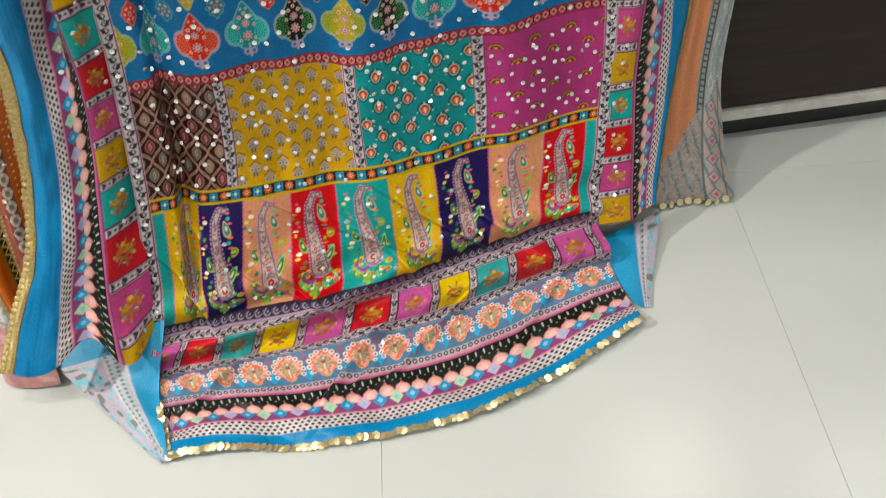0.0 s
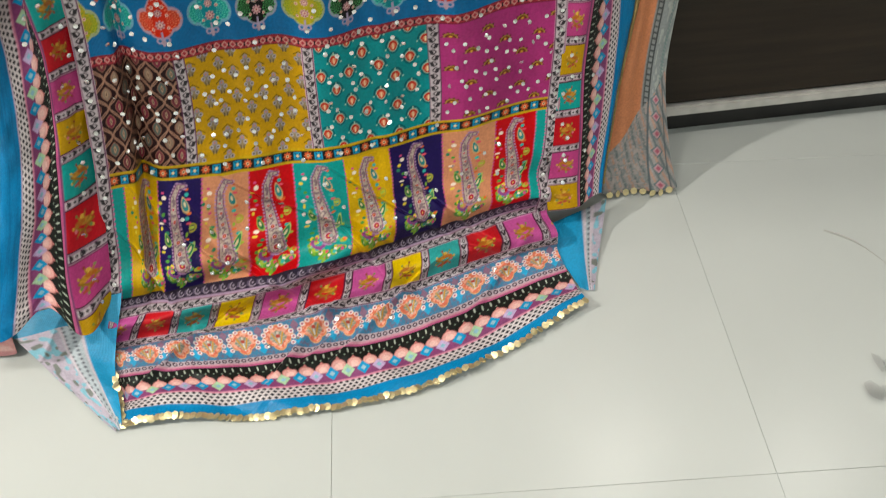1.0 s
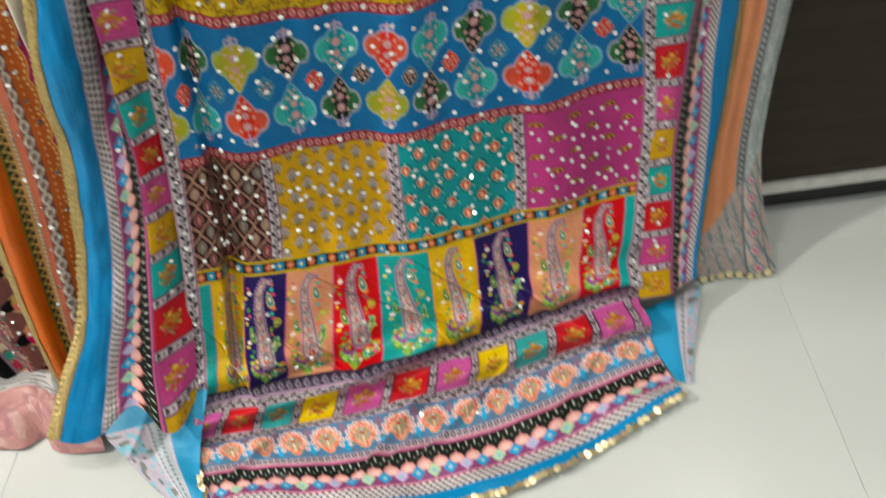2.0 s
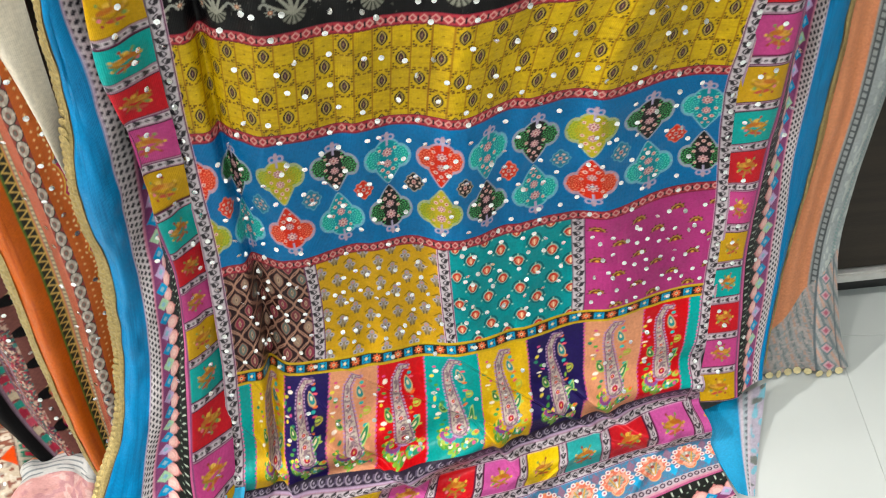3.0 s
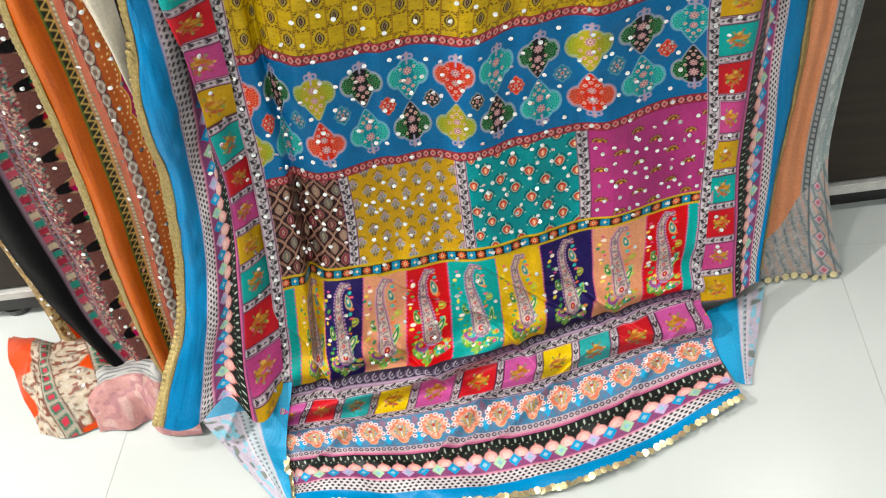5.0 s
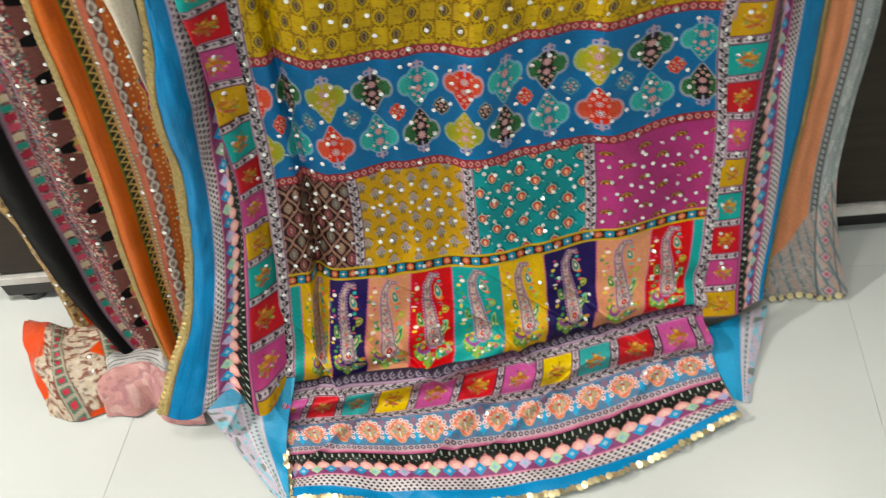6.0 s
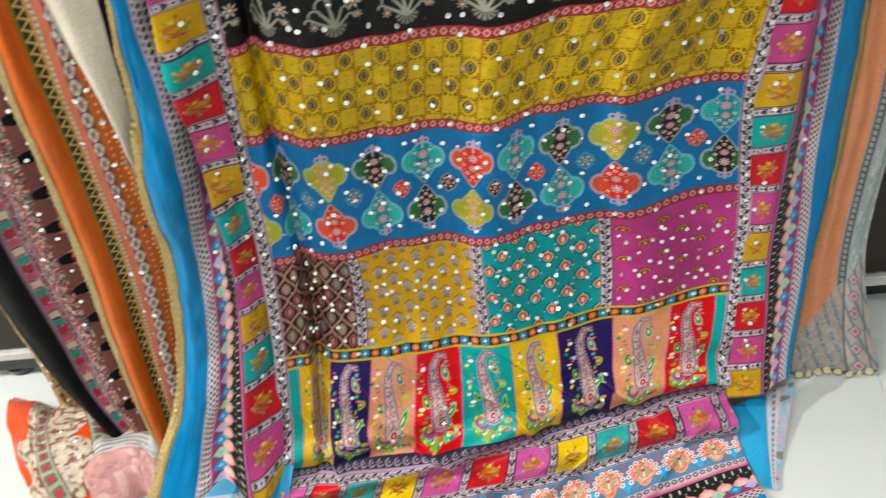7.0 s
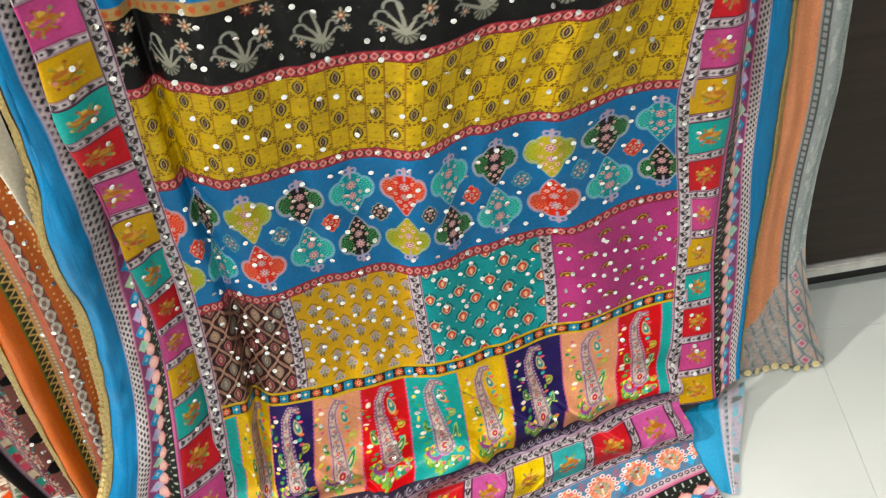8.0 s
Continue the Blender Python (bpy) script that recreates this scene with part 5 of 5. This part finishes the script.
# ---- floor tiles, and what lies on them ----
TURN = math.radians(6.6)
T1, T2 = Vector((math.cos(TURN), math.sin(TURN), 0)), Vector((-math.sin(TURN), math.cos(TURN), 0))
bm = bmesh.new()
bmesh.ops.create_cube(bm, size=1.0, matrix=Matrix.Diagonal((0.5996, 0.5996, 0.012, 1)))
bmesh.ops.bevel(bm, geom=[e for e in bm.edges if all(v.co.z > 0 for v in e.verts)], offset=0.0005, segments=1, affect="EDGES")
tile_mesh = bpy.data.meshes.new("tile")
bm.to_mesh(tile_mesh)
bm.free()
tile_mesh.materials.append(TILE)
for i in range(-7, 7):
    for j in range(-3, 8):
        p = Vector((0.632, 0.540, -0.006)) + T1 * (0.6 * (i + 0.5)) + T2 * (0.6 * (j + 0.5))
        a, b = p.dot(E1), p.dot(E2)
        if -3.2 < a < 3.2 and -3.0 < b < 2.2:
            ob = new("tile", tile_mesh)
            ob.parent = floor
            ob.matrix_basis = Matrix.Translation(p + Vector((0, 0, rng.uniform(-0.0002, 0.0002)))) @ Matrix.Rotation(TURN, 4, "Z")


def thread():
    thing = holder("thread", spot(1.02, -0.78, 0), label="short white thread scrap lying on the tiles", category="scrap")
    cu = bpy.data.curves.new("strand", "CURVE")
    cu.dimensions, cu.bevel_depth, cu.bevel_resolution = "3D", 0.0014, 2
    sp = cu.splines.new("POLY")
    pts = [(0.996, -0.797, 0.002), (1.016, -0.782, 0.004), (1.035, -0.767, 0.002), (1.048, -0.748, 0.0015), (1.062, -0.72, 0.0015), (1.064, -0.70, 0.0015)]
    sp.points.add(len(pts) - 1)
    for q, c, r in zip(sp.points, pts, (0.7, 1.3, 1.0, 0.5, 0.4, 0.3)):
        q.co = (*(spot(*c) - thing.location), 1)
        q.radius = r
    cu.materials.append(PAINT)
    tmp = bpy.data.objects.new("strand", cu)
    scene.collection.objects.link(tmp)
    me = bpy.data.meshes.new_from_object(tmp.evaluated_get(bpy.context.evaluated_depsgraph_get()))
    bpy.data.objects.remove(tmp)
    ob = new("strand", me)
    ob.parent = thing


thread()


def wrapper():
    """A scrap of clear plastic: two crumpled ribbons."""
    thing = holder("plastic_wrapper", spot(0.96, -0.49, 0), label="crumpled scrap of clear plastic wrapper on the tiles", category="scrap")
    clear = bpy.data.materials.new("clear_plastic")
    clear.use_nodes = True
    q = clear.node_tree.nodes["Principled BSDF"]
    q.inputs["Transmission Weight"].default_value, q.inputs["Roughness"].default_value, q.inputs["IOR"].default_value = 0.9, 0.12, 1.3
    for k, (a0, b0, a1, b1) in enumerate(((0.912, -0.494, 1.02, -0.44), (0.948, -0.535, 1.01, -0.47))):
        bm = bmesh.new()
        rows = []
        for i in range(16):
            f = i / 15
            w = 0.012 + 0.006 * math.sin(i * 1.9 + k)
            z = 0.003 + 0.010 * abs(math.sin(i * 0.8 + k)) * math.sin(math.pi * f)
            rows.append([bm.verts.new(spot(a0 + (a1 - a0) * f + 0.004 * math.sin(i * 1.3), b0 + (b1 - b0) * f + w * e, z + 0.004 * abs(e))) for e in (-1, -0.3, 0.4, 1)])
        for r0, r1 in zip(rows, rows[1:]):
            for e in range(3):
                bm.faces.new((r0[e], r0[e + 1], r1[e + 1], r1[e]))
        part("ribbon", bm, clear, thing)


wrapper()
